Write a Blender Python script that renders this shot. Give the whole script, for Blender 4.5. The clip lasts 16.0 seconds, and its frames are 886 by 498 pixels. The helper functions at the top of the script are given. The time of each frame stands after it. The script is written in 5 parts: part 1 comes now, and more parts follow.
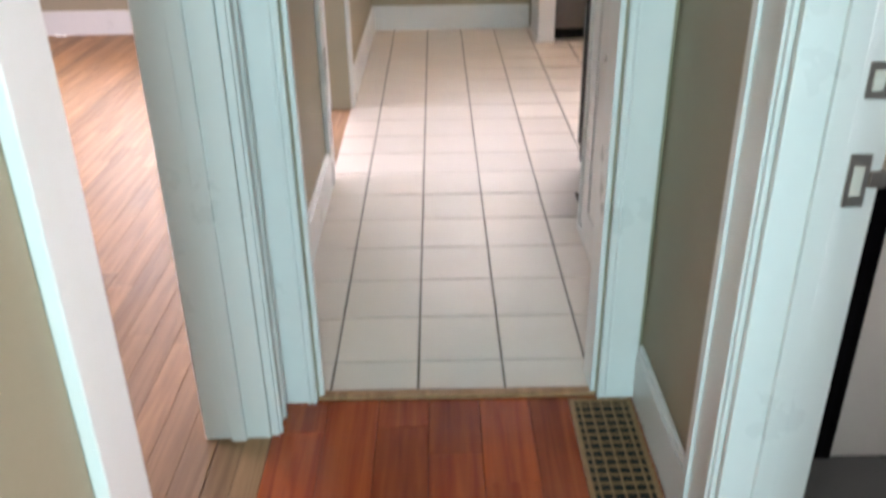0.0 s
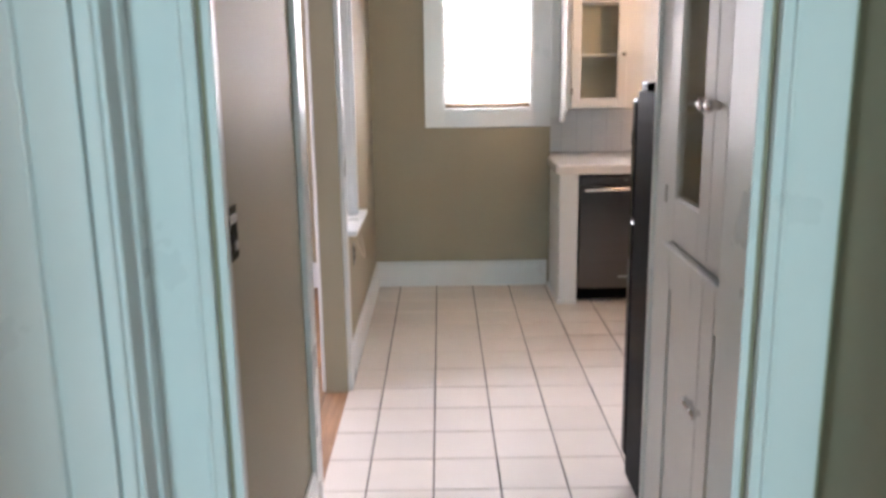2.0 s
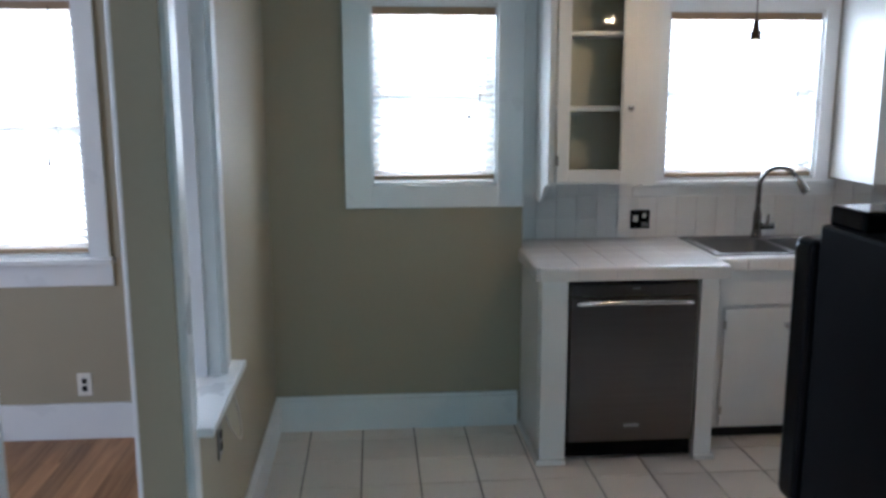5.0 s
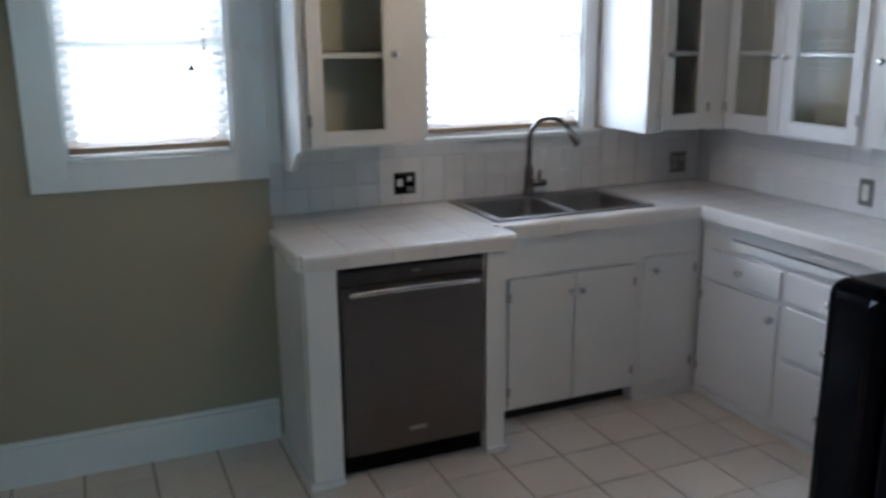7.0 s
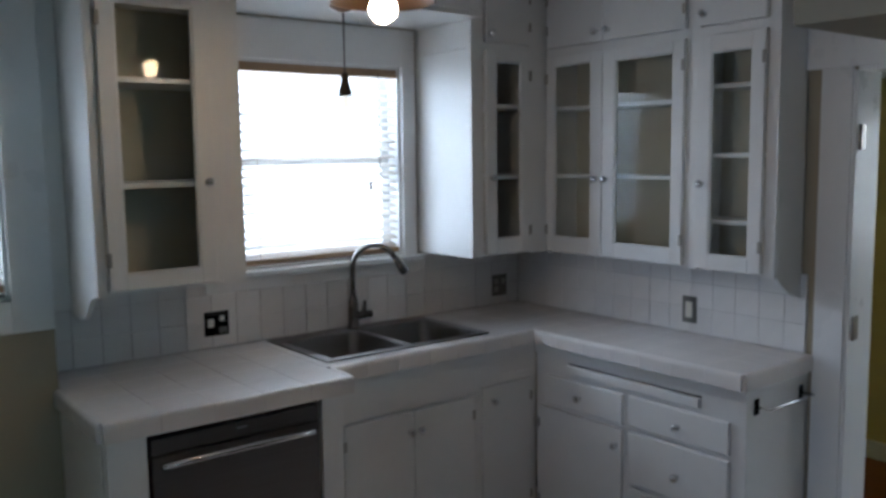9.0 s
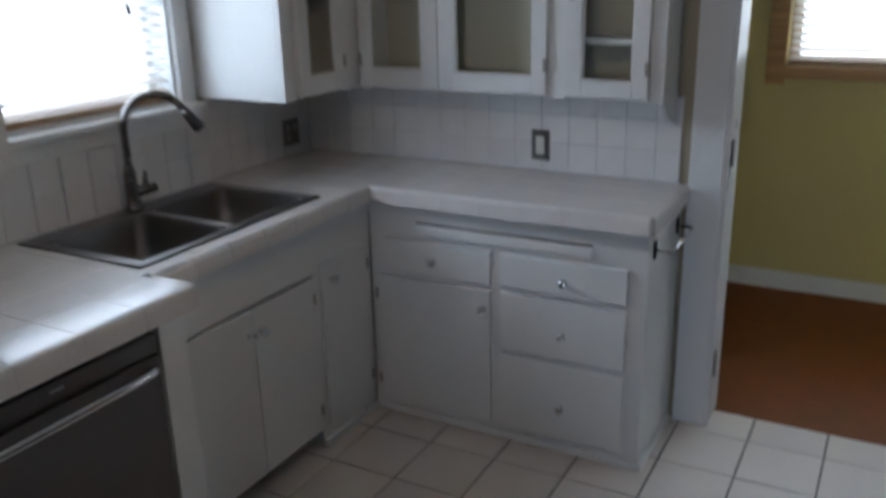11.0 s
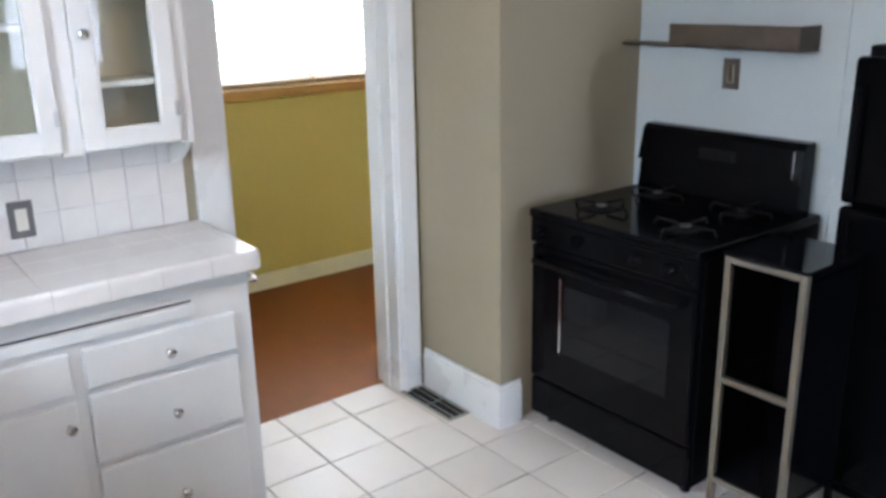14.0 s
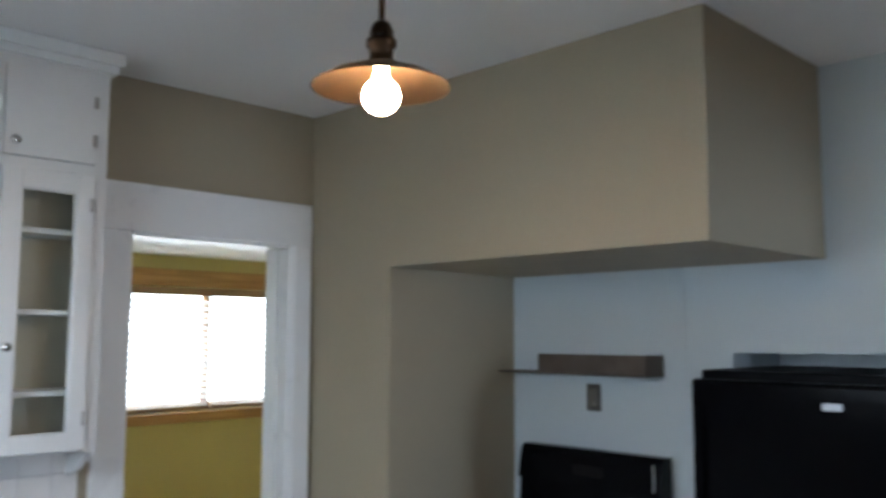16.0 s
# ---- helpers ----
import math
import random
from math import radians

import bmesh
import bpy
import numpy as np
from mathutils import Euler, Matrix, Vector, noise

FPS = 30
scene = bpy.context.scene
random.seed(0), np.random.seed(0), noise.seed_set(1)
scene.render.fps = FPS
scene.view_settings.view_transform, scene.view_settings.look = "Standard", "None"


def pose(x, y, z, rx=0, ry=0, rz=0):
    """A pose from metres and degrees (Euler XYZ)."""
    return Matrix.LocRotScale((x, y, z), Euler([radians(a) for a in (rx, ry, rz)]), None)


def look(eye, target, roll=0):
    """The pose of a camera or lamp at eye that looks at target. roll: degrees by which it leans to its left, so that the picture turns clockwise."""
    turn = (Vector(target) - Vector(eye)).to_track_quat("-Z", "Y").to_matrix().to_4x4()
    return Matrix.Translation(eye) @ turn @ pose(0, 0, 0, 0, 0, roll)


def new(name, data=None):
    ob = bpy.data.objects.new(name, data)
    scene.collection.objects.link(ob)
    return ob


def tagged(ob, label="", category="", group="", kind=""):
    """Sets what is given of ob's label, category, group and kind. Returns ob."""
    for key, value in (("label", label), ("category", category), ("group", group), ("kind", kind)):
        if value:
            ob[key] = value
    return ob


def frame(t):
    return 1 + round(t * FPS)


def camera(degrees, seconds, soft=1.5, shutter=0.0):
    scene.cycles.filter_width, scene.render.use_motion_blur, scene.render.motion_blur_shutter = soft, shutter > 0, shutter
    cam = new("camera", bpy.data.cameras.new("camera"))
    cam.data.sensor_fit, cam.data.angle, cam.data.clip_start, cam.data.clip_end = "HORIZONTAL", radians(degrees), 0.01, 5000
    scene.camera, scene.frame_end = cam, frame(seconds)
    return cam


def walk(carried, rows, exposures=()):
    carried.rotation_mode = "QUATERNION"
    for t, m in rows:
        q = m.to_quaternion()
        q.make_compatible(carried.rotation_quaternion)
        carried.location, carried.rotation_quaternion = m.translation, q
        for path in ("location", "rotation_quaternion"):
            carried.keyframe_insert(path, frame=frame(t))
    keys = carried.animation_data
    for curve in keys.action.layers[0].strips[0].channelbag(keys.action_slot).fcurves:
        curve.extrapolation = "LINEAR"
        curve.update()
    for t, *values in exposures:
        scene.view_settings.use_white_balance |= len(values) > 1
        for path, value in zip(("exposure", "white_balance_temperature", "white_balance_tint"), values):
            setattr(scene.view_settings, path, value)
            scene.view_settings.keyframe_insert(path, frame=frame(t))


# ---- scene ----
cam = camera(55.0, 16.0, soft=3.1, shutter=0.5)
PATH = [
    (0, (0.507, -6.759, 1.535), (0.512, -4.982, 0.618), -0.9),
    (0.5, (0.515, -6.678, 1.549), (0.521, -4.822, 0.802), 0.2),
    (1, (0.465, -6.531, 1.594), (0.458, -4.635, 0.957), 0.2),
    (1.5, (0.435, -6.34, 1.62), (0.449, -4.411, 1.091), -0.6),
    (2, (0.481, -5.975, 1.629), (0.481, -4.025, 1.186), -0.8),
    (2.5, (0.492, -5.684, 1.642), (0.513, -3.719, 1.275), 0.0),
    (3, (0.449, -5.346, 1.663), (0.508, -3.366, 1.384), -0.8),
    (5.5, (0.515, -3.891, 1.696), (0.744, -1.943, 1.301), 0.8),
    (6, (0.512, -3.652, 1.659), (0.872, -1.73, 1.241), 1.3),
    (6.5, (0.524, -3.466, 1.625), (1.103, -1.599, 1.204), 0.3),
    (7, (0.55, -3.412, 1.692), (1.31, -1.628, 1.205), -0.5),
    (7.5, (0.547, -3.274, 1.63), (1.535, -1.595, 1.177), -0.9),
    (8, (0.514, -3.231, 1.652), (1.591, -1.569, 1.367), -1.0),
    (10.5, (0.589, -2.382, 1.741), (2.145, -1.194, 1.334), -2.2),
    (11, (0.629, -2.046, 1.681), (2.291, -1.131, 1.05), -1.4),
    (11.5, (0.818, -1.58, 1.659), (2.557, -0.983, 0.872), -2.7),
    (12, (0.913, -1.241, 1.65), (2.736, -1.06, 0.847), -0.7),
    (12.5, (0.93, -0.912, 1.657), (2.732, -1.235, 0.852), -0.7),
    (12.7, (0.813, -0.836, 1.698), (2.594, -1.288, 0.908), -1.9),
    (13, (0.825, -0.73, 1.66), (2.562, -1.38, 0.911), -2.6),
    (13.5, (0.766, -0.465, 1.691), (2.342, -1.489, 1.008), -1.2),
    (14, (0.805, -0.332, 1.686), (2.323, -1.495, 1.099), -1.1),
    (14.5, (0.665, -0.285, 1.685), (2.247, -1.462, 1.350), -0.9),
    (15, (0.650, -0.215, 1.655), (2.226, -1.446, 1.603), -1.4),
    (15.5, (0.632, -0.180, 1.652), (2.177, -1.443, 1.790), -0.9),
    (16, (0.575, -0.140, 1.620), (1.985, -1.544, 1.821), 0.1),
]
EXPOSURES = [
    (0.0, 0.72, 6900, 27), (1.5, 0.6, 6600, 24), (2.0, 0.5, 6650, 26), (3.0, 0.34, 5600, 13), (5.5, -0.62, 5300, 10), (8.0, -0.92, 5300, 10), (10.5, -2.05, 5300, 8), (11.0, -1.36, 5350, 9),
    (12.5, -0.9, 5350, 10), (13.5, 0.24, 5600, 11), (14.5, 0.22, 5650, 11), (15.0, -0.38, 5650, 11), (16.0, -0.55, 5450, 8),
]
walk(cam, [(t, look(e, g, r)) for t, e, g, r in PATH], EXPOSURES)

# ---- light ----
world = bpy.data.worlds.new("sky")
scene.world = world
world.use_nodes = True
wn = world.node_tree.nodes
sky = wn.new("ShaderNodeTexSky")
sky.sky_type = "NISHITA"
sky.sun_disc = False
sky.sun_elevation = radians(38)
sky.sun_rotation = radians(250)
world.node_tree.links.new(sky.outputs[0], wn["Background"].inputs[0])
wn["Background"].inputs[1].default_value = 0.12


def sun_lamp():
    lamp = bpy.data.lights.new("sun", "SUN")
    lamp.energy, lamp.angle, lamp.color = 4.0, radians(0.6), (1.0, 0.95, 0.86)
    ob = new("sun", lamp)
    ob.matrix_world = look((-6, -3.0, 6), (-1.2, -1.6, 0.0))


def area_lamp(name, eye, target, width, height, watts, color):
    lamp = bpy.data.lights.new(name, "AREA")
    lamp.shape, lamp.size, lamp.size_y, lamp.energy, lamp.color = "RECTANGLE", width, height, watts, color
    ob = new(name, lamp)
    ob.matrix_world = look(eye, target)


DAY = (0.86, 0.94, 1.0)
sun_lamp()
area_lamp("window_and_fill_light", (0.805, 0.13, 1.68), (0.805, -3, 1.2), 0.60, 0.84, 19, DAY)
area_lamp("window_and_fill_light", (2.445, 0.38, 1.67), (2.445, -3, 1.2), 0.82, 0.86, 33, DAY)
area_lamp("window_and_fill_light", (-2.04, 0.13, 1.52), (-2.04, -3, 1.0), 0.72, 1.16, 26, DAY)
area_lamp("window_and_fill_light", (-1.22, 0.13, 1.52), (-1.22, -3, 1.0), 0.72, 1.16, 26, DAY)
area_lamp("window_and_fill_light", (5.37, -2.81, 1.53), (0, -2.6, 1.0), 2.56, 0.70, 36, (0.95, 1.0, 0.97))
area_lamp("window_and_fill_light", (-3.72, -2.75, 1.5), (0, -2.55, 0.4), 0.9, 1.1, 95, (0.80, 0.87, 1.0))
# Added fill lamp behind the start point, unseen; its cyan tints the hall trim.
area_lamp("window_and_fill_light", (0.55, -8.9, 1.5), (0.55, 0, 1.2), 0.9, 1.3, 58, (0.50, 0.94, 0.98))

# Added fill lamp out of view, brightening the bathroom; no window is known there.
area_lamp("window_and_fill_light", (2.69, -5.55, 1.55), (1.2, -5.3, 0.7), 0.66, 0.86, 9, (1.0, 0.97, 0.92))


# ---- materials ----
def material(name, color, rough=0.5, metal=0.0, vary=0.06, scale=3.0, bump=0.0, fine=120.0, spec=0.5, transmit=0.0, island=0.0, stretch=None):
    m = bpy.data.materials.new(name)
    m.use_nodes = True
    n, l = m.node_tree.nodes, m.node_tree.links
    b = n["Principled BSDF"]
    b.inputs["Roughness"].default_value = rough
    b.inputs["Metallic"].default_value = metal
    b.inputs["Specular IOR Level"].default_value = spec
    b.inputs["Transmission Weight"].default_value = transmit
    co = n.new("ShaderNodeTexCoord")
    mp = n.new("ShaderNodeMapping")
    if stretch:
        mp.inputs["Scale"].default_value = stretch
    l.new(co.outputs["Object"], mp.inputs["Vector"])
    big = n.new("ShaderNodeTexNoise")
    big.inputs["Scale"].default_value = scale
    big.inputs["Detail"].default_value = 5
    small = n.new("ShaderNodeTexNoise")
    small.inputs["Scale"].default_value = fine
    small.inputs["Detail"].default_value = 3
    l.new(mp.outputs[0], big.inputs["Vector"])
    l.new(mp.outputs[0], small.inputs["Vector"])
    add = n.new("ShaderNodeMath")
    add.operation = "MULTIPLY_ADD"
    add.inputs[1].default_value = 0.35
    l.new(small.outputs["Fac"], add.inputs[0])
    l.new(big.outputs["Fac"], add.inputs[2])
    ramp = n.new("ShaderNodeMapRange")
    ramp.inputs[1].default_value, ramp.inputs[2].default_value = 0.35, 1.0
    ramp.inputs[3].default_value, ramp.inputs[4].default_value = 1 - vary, 1 + vary
    l.new(add.outputs[0], ramp.inputs[0])
    hsv = n.new("ShaderNodeHueSaturation")
    hsv.inputs["Color"].default_value = (*color, 1)
    last = ramp.outputs[0]
    if island:
        info = n.new("ShaderNodeObjectInfo")
        rng = n.new("ShaderNodeMapRange")
        rng.inputs[3].default_value, rng.inputs[4].default_value = 1 - island, 1 + island
        l.new(info.outputs["Random"], rng.inputs[0])
        mul = n.new("ShaderNodeMath")
        mul.operation = "MULTIPLY"
        l.new(rng.outputs[0], mul.inputs[0])
        l.new(last, mul.inputs[1])
        last = mul.outputs[0]
    l.new(last, hsv.inputs["Value"])
    l.new(hsv.outputs[0], b.inputs["Base Color"])
    rr = n.new("ShaderNodeMapRange")
    rr.inputs[3].default_value, rr.inputs[4].default_value = rough * 0.85, min(1.0, rough * 1.2)
    l.new(big.outputs["Fac"], rr.inputs[0])
    l.new(rr.outputs[0], b.inputs["Roughness"])
    if bump:
        bp = n.new("ShaderNodeBump")
        bp.inputs["Strength"].default_value = bump
        bp.inputs["Distance"].default_value = 0.002
        l.new(add.outputs[0], bp.inputs["Height"])
        l.new(bp.outputs[0], b.inputs["Normal"])
    return m


def wood(name, dark, light, rough, axis, island=0.25):
    """Long-grained boards; the grain runs along the given axis."""
    m = material(name, light, rough, vary=0.15, island=island)
    n, l = m.node_tree.nodes, m.node_tree.links
    b = n["Principled BSDF"]
    co = n.new("ShaderNodeTexCoord")
    mp = n.new("ShaderNodeMapping")
    mp.inputs["Scale"].default_value = (2, 40, 40) if axis == "x" else (40, 2, 40)
    info = n.new("ShaderNodeObjectInfo")
    off = n.new("ShaderNodeVectorMath")
    off.operation = "SCALE"
    off.inputs[0].default_value = (13, 17, 7)
    l.new(info.outputs["Random"], off.inputs["Scale"])
    add = n.new("ShaderNodeVectorMath")
    l.new(co.outputs["Object"], add.inputs[0])
    l.new(off.outputs[0], add.inputs[1])
    l.new(add.outputs[0], mp.inputs[0])
    grain = n.new("ShaderNodeTexNoise")
    grain.inputs["Scale"].default_value = 1.0
    grain.inputs["Detail"].default_value = 6
    grain.inputs["Distortion"].default_value = 0.6
    l.new(mp.outputs[0], grain.inputs["Vector"])
    ramp = n.new("ShaderNodeValToRGB")
    ramp.color_ramp.elements[0].position, ramp.color_ramp.elements[1].position = 0.32, 0.66
    ramp.color_ramp.elements[0].color, ramp.color_ramp.elements[1].color = (*dark, 1), (*light, 1)
    l.new(grain.outputs["Fac"], ramp.inputs[0])
    hsv = [x for x in n if x.type == "HUE_SAT"][0]
    l.new(ramp.outputs[0], hsv.inputs["Color"])
    return m


def glow(name, color, strength):
    m = bpy.data.materials.new(name)
    m.use_nodes = True
    b = m.node_tree.nodes["Principled BSDF"]
    b.inputs["Base Color"].default_value = (*color, 1)
    b.inputs["Emission Color"].default_value = (*color, 1)
    b.inputs["Emission Strength"].default_value = strength
    return m


def clear(name, color=(1, 1, 1), rough=0.015, base=0.035):
    """Thin flat glass: it lets light straight through and mirrors a little."""
    m = bpy.data.materials.new(name)
    m.use_nodes = True
    n, l = m.node_tree.nodes, m.node_tree.links
    n.remove(n["Principled BSDF"])
    through_glass = n.new("ShaderNodeBsdfTransparent")
    through_glass.inputs[0].default_value = (*color, 1)
    gloss = n.new("ShaderNodeBsdfGlossy")
    gloss.inputs["Roughness"].default_value = rough
    facing = n.new("ShaderNodeLayerWeight")
    facing.inputs[0].default_value = 0.5
    steep = n.new("ShaderNodeMath")
    steep.operation = "POWER"
    steep.inputs[1].default_value = 4.0
    l.new(facing.outputs["Facing"], steep.inputs[0])
    mirror = n.new("ShaderNodeMath")
    mirror.operation = "MULTIPLY_ADD"
    mirror.inputs[1].default_value, mirror.inputs[2].default_value = 0.6, base
    l.new(steep.outputs[0], mirror.inputs[0])
    mix = n.new("ShaderNodeMixShader")
    l.new(mirror.outputs[0], mix.inputs[0])
    l.new(through_glass.outputs[0], mix.inputs[1])
    l.new(gloss.outputs[0], mix.inputs[2])
    l.new(mix.outputs[0], n["Material Output"].inputs[0])
    return m


TAN = material("tan_wall_paint", (0.37, 0.325, 0.235), 0.5, vary=0.05, scale=1.5, bump=0.15, fine=60, spec=0.2)
WHITEWALL = material("white_wall_paint", (0.53, 0.585, 0.61), 0.5, vary=0.03, scale=1.5, bump=0.12, fine=60)
YELLOW = material("yellow_wall_paint", (0.56, 0.48, 0.20), 0.5, vary=0.05, scale=1.5, bump=0.1, fine=60)
CEIL = material("ceiling_paint", (0.80, 0.81, 0.82), 0.7, vary=0.03, scale=2, bump=0.1, fine=50)
TRIM = material("white_gloss_paint", (0.78, 0.79, 0.79), 0.28, vary=0.03, scale=4, bump=0.06, fine=40)
CAB = material("white_cabinet_paint", (0.77, 0.77, 0.76), 0.32, vary=0.04, scale=4, bump=0.06, fine=40)
CABIN = material("cabinet_inside_paint", (0.56, 0.53, 0.42), 0.5, vary=0.05)
FTILE = material("floor_tile_glaze", (0.76, 0.69, 0.625), 0.46, vary=0.02, scale=5, bump=0.03, fine=14, island=0.03)
GROUT = material("dark_grout", (0.15, 0.12, 0.09), 0.85, vary=0.25, scale=12, bump=0.3)
WTILE = material("white_tile_glaze", (0.78, 0.77, 0.76), 0.12, vary=0.03, scale=8, bump=0.05, fine=20, island=0.03)
CGROUT = material("pale_grout", (0.66, 0.63, 0.61), 0.6, vary=0.1, scale=10)
WGROUT = material("grey_grout", (0.56, 0.55, 0.54), 0.8, vary=0.15, scale=10)
CTILE = material("countertop_glaze", (0.74, 0.71, 0.69), 0.19, vary=0.03, scale=6, bump=0.04, fine=18, island=0.02)
OAK = wood("oak_boards", (0.26, 0.125, 0.055), (0.42, 0.225, 0.11), 0.52, "y")
REDWOOD = wood("red_fir_boards", (0.27, 0.034, 0.008), (0.44, 0.078, 0.016), 0.25, "y", 0.22)
LINO = material("brown_linoleum", (0.225, 0.080, 0.022), 0.6, vary=0.16, scale=9, bump=0.1, spec=0.2)
SOIL = material("dry_soil", (0.16, 0.14, 0.11), 0.9, vary=0.3, scale=2, bump=0.4, fine=30)
WOODTRIM = wood("honey_wood_trim", (0.36, 0.19, 0.06), (0.55, 0.32, 0.12), 0.4, "y", 0.05)
STEEL = material("brushed_steel", (0.19, 0.18, 0.175), 0.40, 1.0, vary=0.03, scale=3, fine=90, stretch=(1, 12, 12))
DWSTEEL = material("dark_stainless", (0.14, 0.128, 0.122), 0.34, 1.0, vary=0.08, scale=3, fine=200, stretch=(1, 1, 40))
FAUCET = material("dark_brushed_nickel", (0.20, 0.185, 0.175), 0.26, 1.0, vary=0.05, scale=20)
CHROME = material("polished_chrome", (0.72, 0.72, 0.73), 0.12, 1.0, vary=0.04)
NICKEL = material("aged_nickel", (0.42, 0.40, 0.37), 0.3, 1.0, vary=0.1, scale=30)
BLACK = material("black_enamel", (0.003, 0.003, 0.004), 0.12, vary=0.1, scale=5, spec=0.10)
BLACKTEX = material("black_textured_enamel", (0.004, 0.004, 0.005), 0.45, vary=0.1, scale=5, bump=0.12, fine=180, spec=0.05)
BLACKGLASS = material("dark_oven_glass", (0.006, 0.006, 0.008), 0.05, vary=0.02, spec=0.25)
IRON = material("cast_iron", (0.008, 0.008, 0.008), 0.6, vary=0.2, scale=40, bump=0.2, spec=0.15)
# Near-black for dark fittings and for shade painted into gaps and recesses.
DARK = material("gap_shade_and_dark_parts", (0.015, 0.014, 0.013), 0.8, vary=0.1)
SLAT = material("white_blind_slat", (0.58, 0.52, 0.45), 0.45, vary=0.03)
_n, _l = SLAT.node_tree.nodes, SLAT.node_tree.links
_t = _n.new("ShaderNodeBsdfTranslucent")
_t.inputs[0].default_value = (0.90, 0.89, 0.87, 1)
_x = _n.new("ShaderNodeMixShader")
_x.inputs[0].default_value = 0.62
_l.new(_n["Principled BSDF"].outputs[0], _x.inputs[1])
_l.new(_t.outputs[0], _x.inputs[2])
_l.new(_x.outputs[0], _n["Material Output"].inputs[0])
RAIL = material("wood_blind_rail", (0.33, 0.22, 0.13), 0.5, vary=0.1, stretch=(1, 20, 20))
CORD = material("pale_cord", (0.55, 0.50, 0.42), 0.8, vary=0.05)
DARKCORD = material("dark_cord", (0.09, 0.07, 0.06), 0.8, vary=0.05)
GLASS = clear("window_glass")
CABGLASS = clear("cabinet_glass", (0.98, 0.99, 0.98), base=0.010)
BRONZE = material("bronze_metal", (0.09, 0.055, 0.032), 0.35, 1.0, vary=0.15, scale=20)
SHADEIN = material("bronze_shade", (0.17, 0.105, 0.06), 0.42, 1.0, vary=0.1, scale=20)
BULB = glow("lit_bulb", (1.0, 0.66, 0.36), 310.0)
PLATE = material("steel_wall_plate", (0.20, 0.195, 0.19), 0.32, 1.0, vary=0.1, scale=20)
IVORY = material("white_socket_plastic", (0.72, 0.70, 0.64), 0.4, vary=0.02)
BRASSGRILL = material("brown_register_metal", (0.30, 0.16, 0.07), 0.5, 0.0, vary=0.15, scale=30)
SLATE = material("dark_slate_tile", (0.06, 0.068, 0.07), 0.4, vary=0.15, scale=9)
OUTSIDE = glow("bright_outdoors", (0.93, 0.97, 1.0), 9.0)
GREYBAR = material("grey_badge", (0.35, 0.35, 0.36), 0.3, 0.8, vary=0.05)
BEIGEMETAL = material("champagne_metal", (0.27, 0.245, 0.205), 0.38, 0.8, vary=0.06, scale=10)
RUSTY = material("worn_steel_shelf", (0.13, 0.105, 0.085), 0.45, 0.7, vary=0.25, scale=12)

# ---- building helpers ----
ORG = {}


def block(bm, x0, x1, y0, y1, z0, z1):
    v = [bm.verts.new((x, y, z)) for z in (z0, z1) for x, y in ((x0, y0), (x1, y0), (x1, y1), (x0, y1))]
    for f in ((3, 2, 1, 0), (4, 5, 6, 7), (0, 1, 5, 4), (1, 2, 6, 5), (2, 3, 7, 6), (3, 0, 4, 7)):
        bm.faces.new([v[i] for i in f])
    return bm


def prism(bm, outline, z0, z1):
    """An upright slab over a flat outline of (x, y) corners."""
    low = [bm.verts.new((x, y, z0)) for x, y in outline]
    high = [bm.verts.new((x, y, z1)) for x, y in outline]
    bm.faces.new(list(reversed(low))), bm.faces.new(high)
    for i in range(len(outline)):
        k = (i + 1) % len(outline)
        bm.faces.new((low[i], low[k], high[k], high[i]))
    return bm


def boxes(*dims, bevel=0.0, segments=2):
    bm = bmesh.new()
    for d in dims:
        block(bm, *d)
    if bevel:
        bmesh.ops.bevel(bm, geom=list(bm.edges), offset=bevel, segments=segments, affect="EDGES", profile=0.5)
    return bm


def lathe(profile, center, axis=(0, 0, 1), steps=24, bm=None):
    """A turned shape: rows of (radius, height) about an axis through center."""
    bm = bm or bmesh.new()
    turn = Vector((0, 0, 1)).rotation_difference(Vector(axis)).to_matrix()
    rings = []
    for r, h in profile:
        ring = [bm.verts.new(Vector(center) + turn @ Vector((r * math.cos(a), r * math.sin(a), h))) for a in (2 * math.pi * i / steps for i in range(steps))]
        rings.append(ring)
    for a, b in zip(rings, rings[1:]):
        for i in range(steps):
            bm.faces.new((a[i], a[(i + 1) % steps], b[(i + 1) % steps], b[i]))
    for ring, flip in ((rings[0], True), (rings[-1], False)):
        bm.faces.new(list(reversed(ring)) if flip else ring)
    for f in bm.faces:
        f.smooth = True
    return bm


def tube(points, radius, steps=10, bm=None):
    """A round bar along a line of points."""
    bm = bm or bmesh.new()
    pts = [Vector(p) for p in points]
    rings, side = [], None
    for i, p in enumerate(pts):
        way = (pts[min(i + 1, len(pts) - 1)] - pts[max(i - 1, 0)]).normalized()
        if side is None:
            side = way.cross(Vector((0, 0, 1)) if abs(way.z) < 0.9 else Vector((1, 0, 0))).normalized()
        side = (side - way * side.dot(way)).normalized()
        up = way.cross(side)
        r = radius[i] if isinstance(radius, (list, tuple)) else radius
        rings.append([bm.verts.new(p + r * (math.cos(a) * side + math.sin(a) * up)) for a in (2 * math.pi * k / steps for k in range(steps))])
    for a, b in zip(rings, rings[1:]):
        for k in range(steps):
            bm.faces.new((a[k], a[(k + 1) % steps], b[(k + 1) % steps], b[k]))
    bm.faces.new(list(reversed(rings[0])))
    bm.faces.new(rings[-1])
    for f in bm.faces:
        f.smooth = True
    return bm


